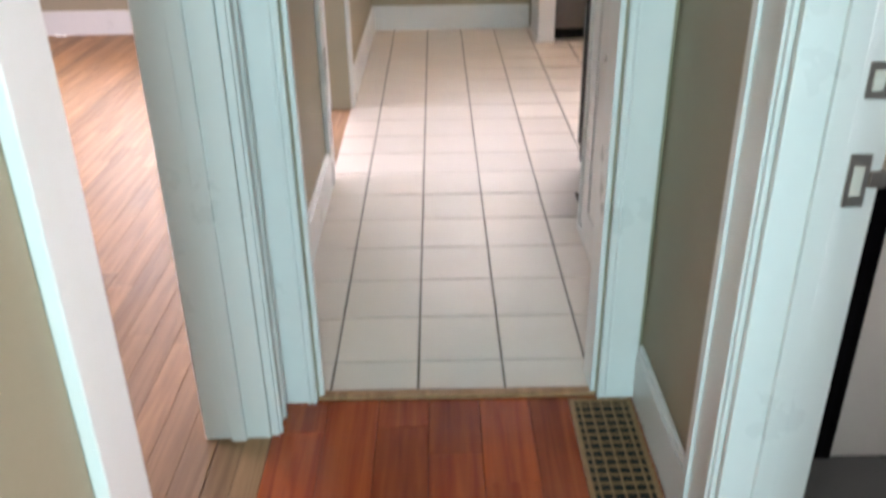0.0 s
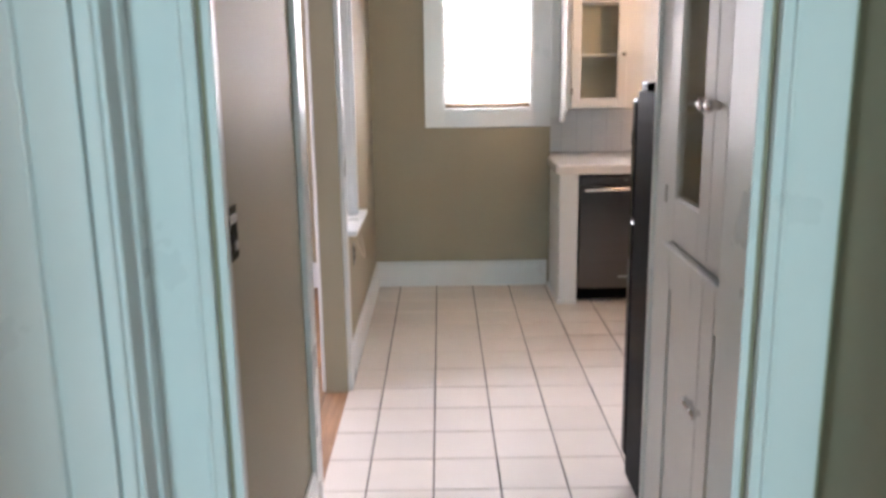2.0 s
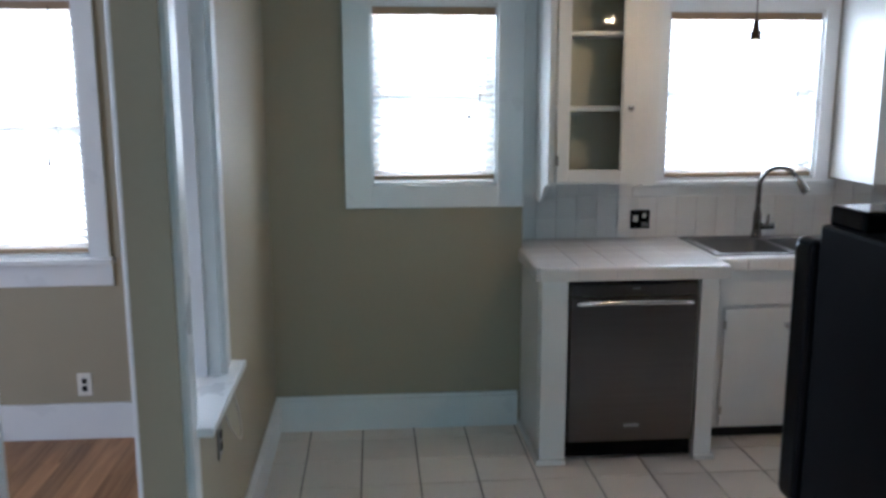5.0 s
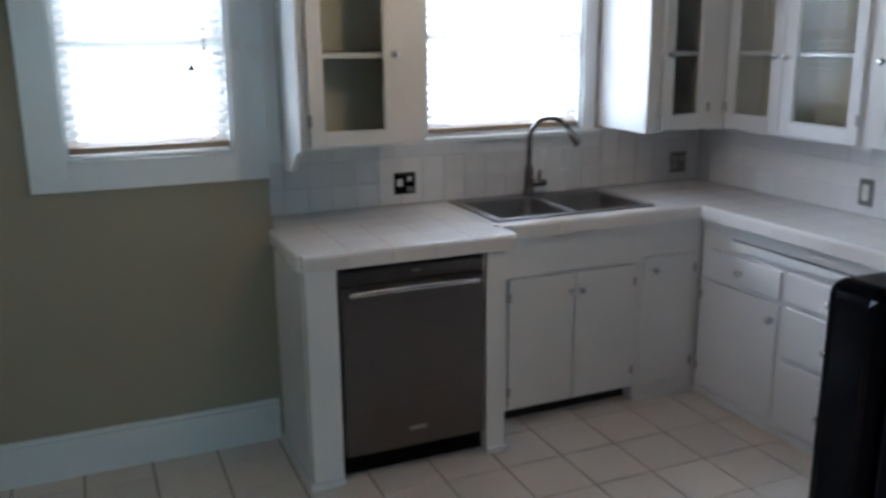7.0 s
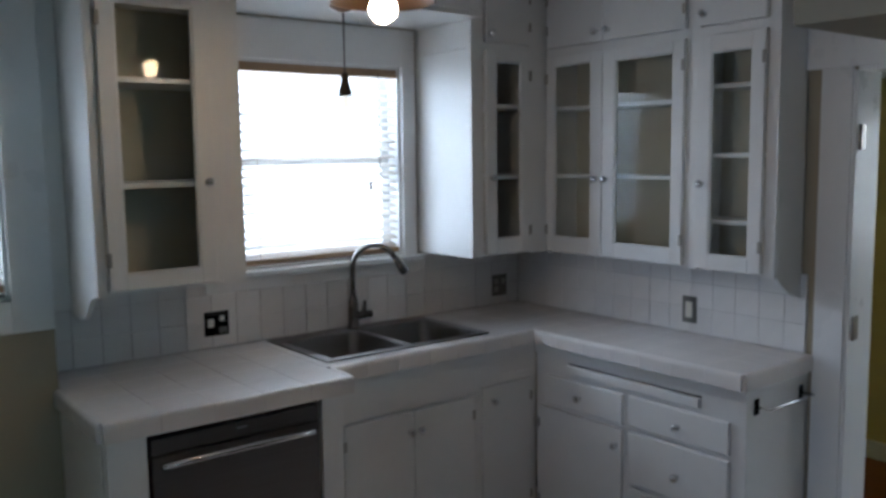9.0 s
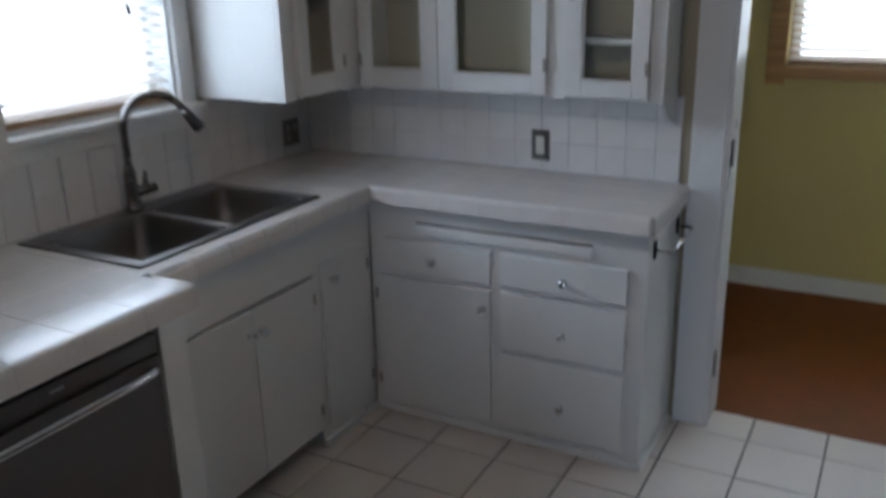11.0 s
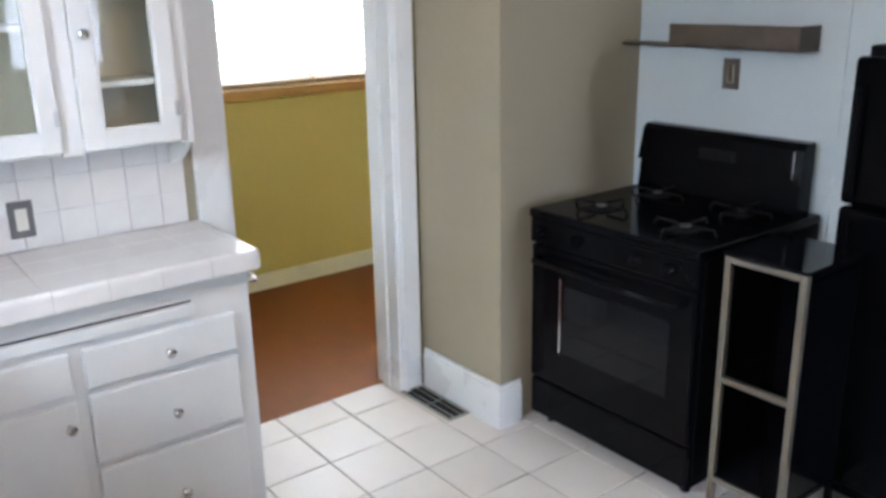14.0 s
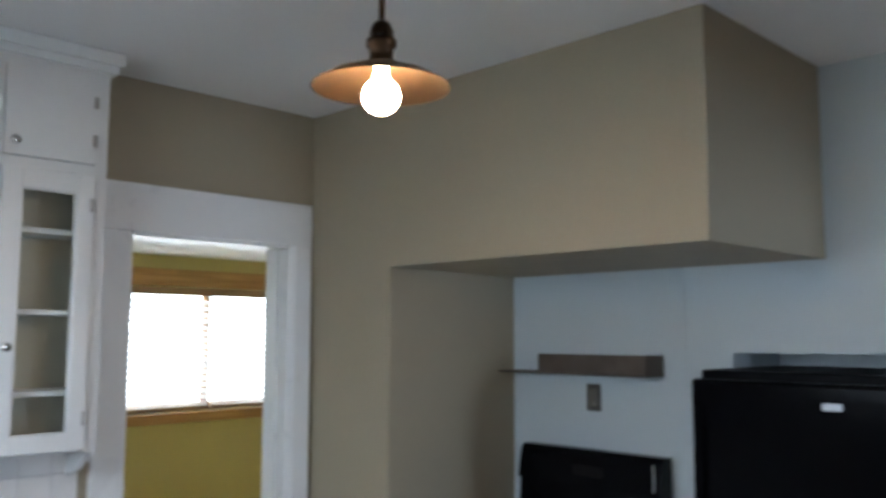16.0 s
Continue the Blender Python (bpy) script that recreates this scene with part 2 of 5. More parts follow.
def mesh_of(bm, name, base):
    bmesh.ops.recalc_face_normals(bm, faces=bm.faces)
    bmesh.ops.translate(bm, verts=bm.verts, vec=-Vector(base))
    me = bpy.data.meshes.new(name)
    bm.to_mesh(me)
    bm.free()
    return me


def thing(name, base, label, category, group="", kind=""):
    ob = new(name)
    ob.empty_display_size = 0.05
    ob.location = base
    ORG[ob] = Vector(base)
    return tagged(ob, label, category, group, kind)


def part(name, bm, mat, parent, label="", base=None):
    """One mesh under a thing or under a part; the geometry is given in world metres."""
    at = Vector(base) if base is not None else ORG[parent]
    ob = new(name, mesh_of(bm, name, at))
    ob.data.materials.append(mat)
    ob.parent = parent
    ob.location = at - ORG[parent]
    ORG[ob] = at
    return tagged(ob, label) if label else ob


def solid(name, bm, mat, label="", category="", kind="structure", base=(0, 0, 0), group=""):
    ob = new(name, mesh_of(bm, name, base))
    ob.data.materials.append(mat)
    ob.location = base
    ORG[ob] = Vector(base)
    return tagged(ob, label, category, group, kind)


# ---- the large structure ----
H = 2.58          # ceiling
SW = -3.19        # wall behind the stove and the refrigerator
EX = 3.61         # east wall
TH = -4.71        # threshold of the hall
RB = 0.25         # back wall of the sink recess

solid("wall_north", boxes(
    (-3.75, -2.41, 0, 0.16, 0, H), (-2.41, -0.85, 0, 0.16, 0, 0.92), (-2.41, -0.85, 0, 0.16, 2.12, H), (-1.675, -1.585, 0, 0.16, 0.92, 2.12), (-0.85, 0.50, 0, 0.16, 0, H),
    (0.50, 1.11, 0, 0.16, 0, 1.25), (0.50, 1.11, 0, 0.16, 2.105, H), (1.11, 1.242, 0, 0.16, 0, H), (1.10, 1.242, 0.16, RB + 0.16, 0, H),
    (1.242, 2.03, RB, RB + 0.16, 0, H), (2.03, 2.86, RB, RB + 0.16, 0, 1.235), (2.03, 2.86, RB, RB + 0.16, 2.11, H), (2.86, 3.76, RB, RB + 0.16, 0, H)),
    TAN, "olive tan painted plaster wall with windows", "wall")
solid("wall_west", boxes(
    (-0.11, 0, TH, -3.06, 0, H), (-0.11, 0, -3.06, -2.0, 2.02, H), (-0.11, 0, -2.0, -1.90, 0, H),
    (-0.11, 0, -1.90, -1.46, 0, 0.78), (-0.11, 0, -1.90, -1.46, 2.02, H), (-0.11, 0, -1.46, 0, 0, H)),
    TAN, "tan painted plaster wall with a doorway and a pass-through", "wall")
solid("wall_entry", boxes((0.0, 0.143, TH - 0.02, TH, 0, H), (0.952, 1.075, TH - 0.02, TH + 0.10, 0, H), (0.143, 0.952, TH - 0.02, TH + 0.10, 2.06, H)),
      TAN, "tan wall round the cased entry to the kitchen", "wall")
solid("wall_hall_west", boxes((-0.13, 0.03, -4.90, TH - 0.02, 0, H), (-0.13, 0.03, -5.75, -4.90, 2.04, H), (-0.13, 0.03, -9.2, -5.75, 0, H)),
      TAN, "tan hall wall with a doorway to the front room", "wall")
solid("wall_hall_east", boxes((1.075, 1.215, -5.45, TH + 0.10, 0, H), (1.075, 1.215, -6.25, -5.45, 2.04, H), (1.075, 1.215, -9.2, -6.25, 0, H)),
      TAN, "tan hall wall with a doorway to the bathroom", "wall")
# Unseen end wall; its opening is assumed, beside the added fill lamp.
solid("wall_hall_south", boxes((-0.13, 0.1, -9.2, -9.05, 0, H), (1.0, 1.215, -9.2, -9.05, 0, H), (0.1, 1.0, -9.2, -9.05, 2.15, H), (0.1, 1.0, -9.2, -9.05, 0, 0.85)),
      TAN, "tan wall at the far end of the hall", "wall")
solid("wall_south", boxes((2.09, 3.168, SW - 0.12, SW, 0, H), (1.30, 2.09, SW - 0.12, SW, 1.556, H), (1.61, 2.09, SW - 0.44, SW - 0.40, 0, 1.556), (2.09, 2.13, SW - 0.44, SW - 0.12, 0, 1.556), (1.30, 2.13, SW - 0.40, SW - 0.12, 1.556, 1.586), (1.30, 1.34, SW - 0.40, SW - 0.12, 1.586, H)), WHITEWALL, "pale bluish white wall behind the stove", "wall")
chase = prism(bmesh.new(), ((3.095, -2.356), (3.18, SW - 0.12), (EX, SW - 0.12), (EX, -2.356)), 0, 1.888)
prism(chase, ((1.735, -2.356), (1.735, SW + 0.0005), (3.17, SW + 0.0005), (3.17, SW - 0.12), (EX, SW - 0.12), (EX, -2.356)), 1.888, H)
solid("wall_chase", chase, TAN, "tan chimney chase and bulkhead round the stove niche", "wall")
solid("wall_east", boxes((EX, EX + 0.13, -1.52, RB, 0, H), (EX, EX + 0.13, -2.24, -1.52, 2.0, H), (EX, EX + 0.13, SW - 0.12, -2.24, 0, H)),
      TAN, "tan painted wall with a doorway to the back porch", "wall")
solid("ceiling", boxes((-3.75, 3.76, -9.2, RB + 0.16, H, H + 0.1)), CEIL, "off-white painted ceiling", "ceiling")

# front room west of the kitchen
solid("wall_front_room_west", boxes((-3.75, -3.6, -6.9, -3.25, 0, H), (-3.75, -3.6, -2.25, 0, 0, H), (-3.75, -3.6, -3.25, -2.25, 0, 0.9), (-3.75, -3.6, -3.25, -2.25, 2.1, H)), TAN, "tan wall of the front room", "wall")
solid("wall_front_room_south", boxes((-3.75, -0.13, -7.05, -6.9, 0, H)), TAN, "tan wall of the front room", "wall")
# back porch east of the kitchen
solid("wall_porch_east", boxes((5.22, 5.36, -4.6, -4.12, 0, 2.17), (5.22, 5.36, -1.49, -0.3, 0, 2.17), (5.22, 5.36, -4.12, -1.49, 0, 1.17), (5.22, 5.36, -4.12, -1.49, 1.90, 2.17)), YELLOW, "mustard yellow wall under a wide window", "wall")
solid("wall_porch_north", boxes((EX + 0.13, 5.36, -0.42, -0.3, 0, 2.17)), YELLOW, "mustard yellow porch wall", "wall")
solid("wall_porch_south", boxes((EX + 0.13, 5.36, -4.6, -4.48, 0, 2.17)), YELLOW, "mustard yellow porch wall", "wall")
solid("wall_porch_west", boxes((EX + 0.131, EX + 0.15, -1.52, -0.42, 0, 2.17), (EX + 0.131, EX + 0.15, -4.48, -2.24, 0, 2.17)), YELLOW, "mustard yellow porch wall", "wall")
solid("ceiling_porch", boxes((EX + 0.13, 5.36, -4.6, -0.3, 2.08, 2.18)), CEIL, "white painted porch ceiling", "ceiling")
solid("floor_porch", boxes((EX + 0.12, 5.36, -4.6, -0.3, -0.1, 0.002)), LINO, "worn brown sheet floor of the back porch", "floor")
# bathroom east of the hall
# The opening in the east side is unseen, cut for the added fill lamp.
solid("wall_bath", boxes((1.215, 2.6, -4.56, -4.44, 0, H), (2.6, 2.7, -6.9, -5.9, 0, H), (2.6, 2.7, -5.2, -4.44, 0, H), (2.6, 2.7, -5.9, -5.2, 0, 1.1), (2.6, 2.7, -5.9, -5.2, 2.0, H), (1.215, 2.6, -6.9, -6.8, 0, H)), WHITEWALL, "pale wall of the bathroom", "wall")
solid("floor_bath", boxes((1.08, 2.7, -6.9, -4.44, -0.1, -0.004)), GROUT, "dark tiled bathroom floor", "floor")
solid("ground", boxes((-60, 60, -60, 60, -0.6, -0.5)), SOIL, "bare ground outside the house", "ground")


def outdoors():
    ob = solid("backdrop", boxes((-6, 4.8, 1.2, 1.22, -0.5, 4)), OUTSIDE, "bright overexposed daylight outside the windows", "backdrop")
    solid("backdrop", boxes((6.6, 6.62, -6, 1, -0.5, 4)), OUTSIDE, "bright overexposed daylight outside the windows", "backdrop")


outdoors()


# ---- baseboards, casings, sills ----
def trim(name, dims, label, bevel=0.004, mat=None):
    return solid(name, boxes(*dims, bevel=bevel), mat or TRIM, label, "trim")


BB = 0.185
trim("baseboard", [(0.0, 1.228, -0.020, 0.0, 0, BB - 0.02), (0.0, 1.228, -0.014, 0.0, BB - 0.02, BB)], "tall white painted baseboard")
trim("baseboard", [(0.0, 0.020, -1.895, -0.02, 0, BB - 0.02), (0.0, 0.014, -1.895, -0.02, BB - 0.02, BB)], "tall white painted baseboard")
trim("baseboard", [(0.0, 0.020, TH + 0.006, -3.06 - 0.12, 0, BB - 0.02), (0.0, 0.014, TH + 0.006, -3.06 - 0.12, BB - 0.02, BB)], "tall white painted baseboard")
trim("baseboard", [(1.057, 1.075, -5.28, TH - 0.045, 0, BB - 0.02), (1.062, 1.075, -5.28, TH - 0.045, BB - 0.02, BB)], "white painted hall baseboard")
trim("baseboard", [(3.075, EX - 0.03, -2.356, -2.336, 0, BB - 0.02), (3.081, EX - 0.03, -2.356, -2.342, BB - 0.02, BB), (3.075, 3.095, -2.46, -2.356, 0, BB - 0.02), (3.081, 3.095, -2.46, -2.356, BB - 0.02, BB)], "white painted baseboard round the chase")
trim("baseboard", [(-3.6, -0.13, -0.018, 0, 0, BB)], "white painted baseboard of the front room")
trim("baseboard", [(5.20, 5.22, -4.48, -0.42, 0.002, 0.10)], "white painted porch baseboard")

# entry casing with stepped moulding, both sides
for side, x0, x1, s in (("left", 0.033, 0.143, 1), ("right", 0.952, 1.062, -1)):
    inner = x1 if s > 0 else x0
    outer = x0 if s > 0 else x1
    lo = lambda a, b: (min(a, b), max(a, b))
    trim("door_casing", [(*lo(outer, inner - s * 0.012), TH - 0.042, TH - 0.02, 0, 2.06), (*lo(inner - s * 0.030, inner - s * 0.022), TH - 0.050, TH - 0.042, 0, 2.06), (*lo(inner - s * 0.016, inner - s * 0.004), TH - 0.047, TH - 0.030, 0, 2.06)],
         "white gloss painted door casing with beaded edge", 0.002)
    trim("door_jamb", [(*lo(inner, inner + s * 0.014), TH - 0.02, TH + (0.004 if s > 0 else 0.10), 0, 2.06)], "white gloss painted door jamb", 0.002)
trim("door_casing", [(0.033, 1.062, TH - 0.042, TH - 0.02, 2.06, 2.18)], "white gloss painted door head casing", 0.003)
solid("threshold", boxes((0.143, 0.952, TH - 0.03, TH + 0.005, -0.002, 0.010), bevel=0.003), OAK, "thin wooden threshold strip at the tile edge", "threshold")

# hall doorway to the front room: jamb, stops and casings
trim("door_jamb", [(-0.15, 0.03, -4.905, -4.885, 0, 2.04), (-0.15, 0.03, -5.765, -5.75, 0, 2.04), (-0.15, 0.03, -5.75, -4.905, 2.03, 2.05)], "white gloss painted door jamb", 0.002)
trim("door_stop", [(-0.075, -0.035, -4.918, -4.905, 0, 2.03)], "white gloss painted door stop", 0.002)
trim("door_casing", [(0.03, 0.052, -4.895, -4.80, 0, 2.04), (0.052, 0.060, -4.885, -4.875, 0, 2.04), (0.052, 0.060, -4.82, -4.805, 0, 2.04)], "white gloss painted door casing with beaded edge", 0.002)
trim("door_casing", [(0.03, 0.052, -5.88, -5.755, 0, 2.04), (0.03, 0.052, -5.88, -4.80, 2.04, 2.16)], "white gloss painted door casing", 0.003)
trim("casing_filler", [(0.03, 0.047, -4.799, TH - 0.0425, 0, 2.18)], "white gloss painted corner board", 0.002)
# hall doorway to the bathroom
trim("door_casing", [(1.052, 1.075, -5.44, -5.28, 0, 2.04), (1.044, 1.052, -5.315, -5.285, 0, 2.04), (1.046, 1.052, -5.43, -5.41, 0, 2.04)], "white gloss painted door casing", 0.002)
bath_jamb = trim("door_jamb", [(1.06, 1.235, -5.462, -5.445, 0, 2.04), (1.06, 1.235, -6.255, -6.24, 0, 2.04)], "white gloss painted bathroom door jamb", 0.002)
trim("door_stop", [(1.125, 1.165, -5.474, -5.462, 0, 2.04)], "white gloss painted door stop", 0.002)
# kitchen doorway to the front room, and the pass-through beside it
trim("door_jamb", [(-0.125, 0.015, -1.981, -1.963, 0, 2.02), (-0.125, 0.015, -3.06, -3.044, 0, 2.02), (-0.125, 0.015, -3.044, -1.981, 2.004, 2.02)], "white gloss painted door jamb", 0.002)
trim("door_casing", [(0, 0.020, -1.975, -1.895, 0, 2.02), (0, 0.020, -3.17, -3.05, 0, 2.02), (0, 0.022, -3.17, -1.34, 2.02, 2.15)], "white gloss painted door casing", 0.003)
trim("door_casing", [(-0.13, -0.11, -1.975, -1.895, 0, 2.02), (-0.13, -0.11, -3.17, -3.05, 0, 2.02)], "white gloss painted door casing", 0.003)
trim("pass_through_jamb", [(-0.11, 0.012, -1.475, -1.455, 0.80, 2.02), (-0.07, -0.03, -1.49, -1.475, 0.80, 2.02), (-0.11, 0.012, -1.905, -1.885, 0.80, 2.02)], "bright white painted jamb of the pass-through", 0.002)
trim("pass_through_casing", [(0, 0.020, -1.46, -1.345, 0.80, 2.02), (0.02, 0.027, -1.46, -1.44, 0.80, 2.02)], "white painted pass-through casing", 0.003)
trim("pass_through_sill", [(-0.14, 0.065, -1.925, -1.31, 0.775, 0.802)], "white painted pass-through sill", 0.005)
# porch doorway
trim("door_casing", [(EX - 0.022, EX, -2.335, -2.235, 0, 2.0), (EX - 0.030, EX - 0.022, -2.262, -2.244, 0, 2.0), (EX - 0.022, EX, -1.52, -1.405, 0, 2.0), (EX - 0.024, EX, -2.335, -1.345, 2.0, 2.18)], "white painted door casing of the porch doorway", 0.003)
porch_jamb = trim("door_jamb", [(EX - 0.012, EX + 0.165, -2.242, -2.225, 0, 1.988), (EX - 0.012, EX + 0.165, -1.535, -1.518, 0, 1.988), (EX - 0.012, EX + 0.165, -2.225, -1.535, 1.985, 2.002)], "white painted door jamb of the porch doorway", 0.002)
trim("door_stop", [(EX + 0.06, EX + 0.10, -2.225, -2.213, 0, 1.984)], "white painted door stop", 0.002)


# ---- windows and blinds ----
def window(name, x0, x1, z0, z1, left, right, top, bottom, sill_out, yw=0.0):
    """A sash window in the north wall with its casing; x0..z1 is the opening, yw the wall's inner face."""
    w = thing(name, ((x0 + x1) / 2, yw, z0), "white painted wooden sash window with flat casing", "window", kind="structure")

    def at(*dims):
        return [(d[0], d[1], d[2] + yw, d[3] + yw, d[4], d[5]) for d in dims]

    part("window_casing", boxes(*at((x0 - left, x0, -0.022, 0, z0 - bottom, z1 + top), (x1, x1 + right, -0.022, 0, z0 - bottom, z1 + top), (x0, x1, -0.022, 0, z1, z1 + top), (x0, x1, -0.022, 0, z0 - bottom, z0)), bevel=0.003), TRIM, w)
    part("window_frame", boxes(*at((x0, x0 + 0.012, 0, 0.15, z0, z1), (x1 - 0.012, x1, 0, 0.15, z0, z1), (x0, x1, 0, 0.15, z1 - 0.012, z1), (x0, x1, 0, 0.15, z0, z0 + 0.012))), TRIM, w)
    zm = (z0 + z1) / 2
    part("sash", boxes(*at((x0 + 0.012, x0 + 0.05, 0.085, 0.115, z0, z1), (x1 - 0.05, x1 - 0.012, 0.085, 0.115, z0, z1), (x0 + 0.05, x1 - 0.05, 0.085, 0.115, z0 + 0.012, z0 + 0.06), (x0 + 0.05, x1 - 0.05, 0.085, 0.115, z1 - 0.05, z1 - 0.012), (x0 + 0.05, x1 - 0.05, 0.08, 0.12, zm - 0.02, zm + 0.02))), TRIM, w)
    for a, b in ((z0 + 0.06, zm - 0.02), (zm + 0.02, z1 - 0.05)):
        pane = part("pane", boxes(*at((x0 + 0.05, x1 - 0.05, 0.098, 0.102, a, b))), GLASS, w)
        pane.visible_shadow = False
    if sill_out:
        part("window_sill", boxes(*at((x0 - left - 0.02, x1 + right + 0.02, -sill_out, 0.02, z0 - 0.03, z0 - 0.002)), bevel=0.004), TRIM, w)
    return w


def blind(x0, x1, z0, z1, y, label, tilt=24, pitch=0.0375, wand=True, wand_side=0.86, group="window blinds", along="x"):
    """A slatted blind; along gives the way the slats run."""
    mid = (x0 + x1) / 2
    flip = along == "y"

    def put(p):
        return (y - (p[1] - y), p[0], p[2]) if flip else p

    def bmx(*dims, bevel=0.0):
        bm = boxes(*dims, bevel=bevel)
        if flip:
            for v in bm.verts:
                v.co = Vector((y + (v.co.y - y) * -1, v.co.x, v.co.z))
        return bm

    base = put((mid, y, z0))
    b = thing("window_blind", base, label, "blind", group)
    part("head_rail", bmx((x0, x1, y - 0.03, y + 0.025, z1 - 0.045, z1), bevel=0.004), RAIL, b, "brown head rail")
    n = int((z1 - 0.06 - z0 - 0.02) / pitch)
    half, thick = 0.0235, 0.0014
    me = None
    for i in range(n):
        z = z0 + 0.035 + i * pitch
        if me is None:
            bm = bmesh.new()
            rows = []
            for k in range(4):
                u = -1 + 2 * k / 3
                dy, dz = u * half * math.cos(radians(tilt)), u * half * math.sin(radians(tilt)) + 0.002 * (1 - u * u)
                rows.append([(x0 + 0.004 - mid, dy, dz), (x1 - 0.004 - mid, dy, dz), (x1 - 0.004 - mid, dy, dz + thick), (x0 + 0.004 - mid, dy, dz + thick)])
            vs = [[bm.verts.new((-p[1], p[0], p[2]) if flip else p) for p in r] for r in rows]
            for r0, r1 in zip(vs, vs[1:]):
                for k in range(4):
                    bm.faces.new((r0[k], r0[(k + 1) % 4], r1[(k + 1) % 4], r1[k]))
            bm.faces.new(vs[0]), bm.faces.new(list(reversed(vs[-1])))
            bmesh.ops.recalc_face_normals(bm, faces=bm.faces)
            me = bpy.data.meshes.new("slat")
            bm.to_mesh(me), bm.free()
            me.materials.append(SLAT)
        s = new("slat", me)
        s.parent = b
        s.location = (0, 0, z - z0)
    part("bottom_rail", bmx((x0, x1, y - 0.026, y + 0.022, z0, z0 + 0.022), bevel=0.003), RAIL, b, "brown bottom rail")
    for u in (0.12, 0.88):
        xx = x0 + (x1 - x0) * u
        part("ladder_cord", tube([put((xx, y - 0.027, z0 + 0.01)), put((xx, y - 0.027, z1 - 0.04))], 0.0012, 6), CORD, b)
    if wand:
        xx = x0 + (x1 - x0) * wand_side
        part("pull_cord", tube([put((xx, y - 0.036, z1 - 0.03)), put((xx + 0.002, y - 0.036, z0 + 0.42 * (z1 - z0)))], 0.0022, 6), DARKCORD, b, "dark pull cord")
        part("cord_tassel", lathe([(0.003, 0.03), (0.008, 0.02), (0.010, 0.0), (0.004, -0.004)], put((xx - 0.05, y - 0.037, z0 + 0.36 * (z1 - z0)))), DARKCORD, b)
    return b


window("window_1", 0.50, 1.11, 1.25, 2.105, 0.13, 0.13, 0.145, 0.11, 0)
blind(0.505, 1.105, 1.275, 2.10, 0.035, "lowered white slatted blind with brown rails")
window("window_2", 2.03, 2.86, 1.235, 2.11, 0.105, 0.075, 0.17, 0.012, 0.05, RB)
blind(2.035, 2.855, 1.25, 2.105, RB + 0.035, "lowered white slatted blind over the sink")
trim("window_apron", [(1.87, 2.95, RB - 0.020, RB, 1.150, 1.204)], "white painted window apron")
window("window_3", -2.41, -1.675, 0.92, 2.12, 0.10, 0.045, 0.12, 0.03, 0.06)
blind(-2.40, -1.685, 0.94, 2.115, 0.035, "lowered white slatted blind in the front room")
window("window_4", -1.585, -0.85, 0.92, 2.12, 0.045, 0.09, 0.12, 0.03, 0.06)
blind(-1.575, -0.86, 0.94, 2.115, 0.035, "lowered white slatted blind in the front room")
trim("window_apron", [(-2.52, -0.75, -0.018, 0, 0.78, 0.888)], "white painted window apron")

PY0, PY1, PYM, PZ0, PZ1 = -4.12, -1.49, -2.805, 1.17, 1.90
pw = thing("window_5", (5.22, PYM, PZ0), "wide porch window with honey coloured wooden casing", "window", kind="structure")
part("window_casing", boxes((5.197, 5.22, PY0 - 0.09, PY0, PZ0 - 0.09, PZ1 + 0.10), (5.197, 5.22, PY1, PY1 + 0.09, PZ0 - 0.09, PZ1 + 0.10), (5.197, 5.22, PY0, PY1, PZ1, PZ1 + 0.10), (5.185, 5.22, PY0, PY1, PZ0 - 0.06, PZ0), bevel=0.003), WOODTRIM, pw, "honey coloured wooden casing")
part("sash", boxes((5.30, 5.33, PY0, PY0 + 0.05, PZ0, PZ1), (5.30, 5.33, PY1 - 0.05, PY1, PZ0, PZ1), (5.30, 5.33, PYM - 0.025, PYM + 0.025, PZ0, PZ1), (5.30, 5.33, PY0 + 0.05, PY1 - 0.05, PZ0, PZ0 + 0.04), (5.30, 5.33, PY0 + 0.05, PY1 - 0.05, PZ1 - 0.04, PZ1)), WOODTRIM, pw)
for a, b in ((PY0 + 0.05, PYM - 0.025), (PYM + 0.025, PY1 - 0.05)):
    pane = part("pane", boxes((5.313, 5.317, a, b, PZ0 + 0.04, PZ1 - 0.04)), GLASS, pw)
    pane.visible_shadow = False
blind(PY0 + 0.005, PYM - 0.005, PZ0 + 0.005, PZ1 - 0.005, 5.255, "white slatted blind in the porch window", tilt=-34, wand=False, along="y", group="porch blinds")
blind(PYM + 0.005, PY1 - 0.005, PZ0 + 0.005, PZ1 - 0.005, 5.255, "white slatted blind in the porch window", tilt=-34, wand=True, wand_side=0.04, along="y", group="porch blinds")


# ---- small shared parts ----
def knob(parent, at, axis, size=0.016, mat=None, label="small chrome knob"):
    r = size
    return part("knob", lathe([(r * 0.55, 0), (r * 0.45, r * 0.5), (r * 0.5, r * 0.9), (r * 0.95, r * 1.2), (r, r * 1.5), (r * 0.8, r * 1.85), (r * 0.3, r * 2.0)], at, axis, 14), mat or CHROME, parent, label)


def hinge(parent, x0, x1, y0, y1, z, h=0.045):
    return part("hinge", boxes((x0, x1, y0, y1, z - h / 2, z + h / 2), bevel=0.0015, segments=1), NICKEL, parent, "small butterfly hinge")


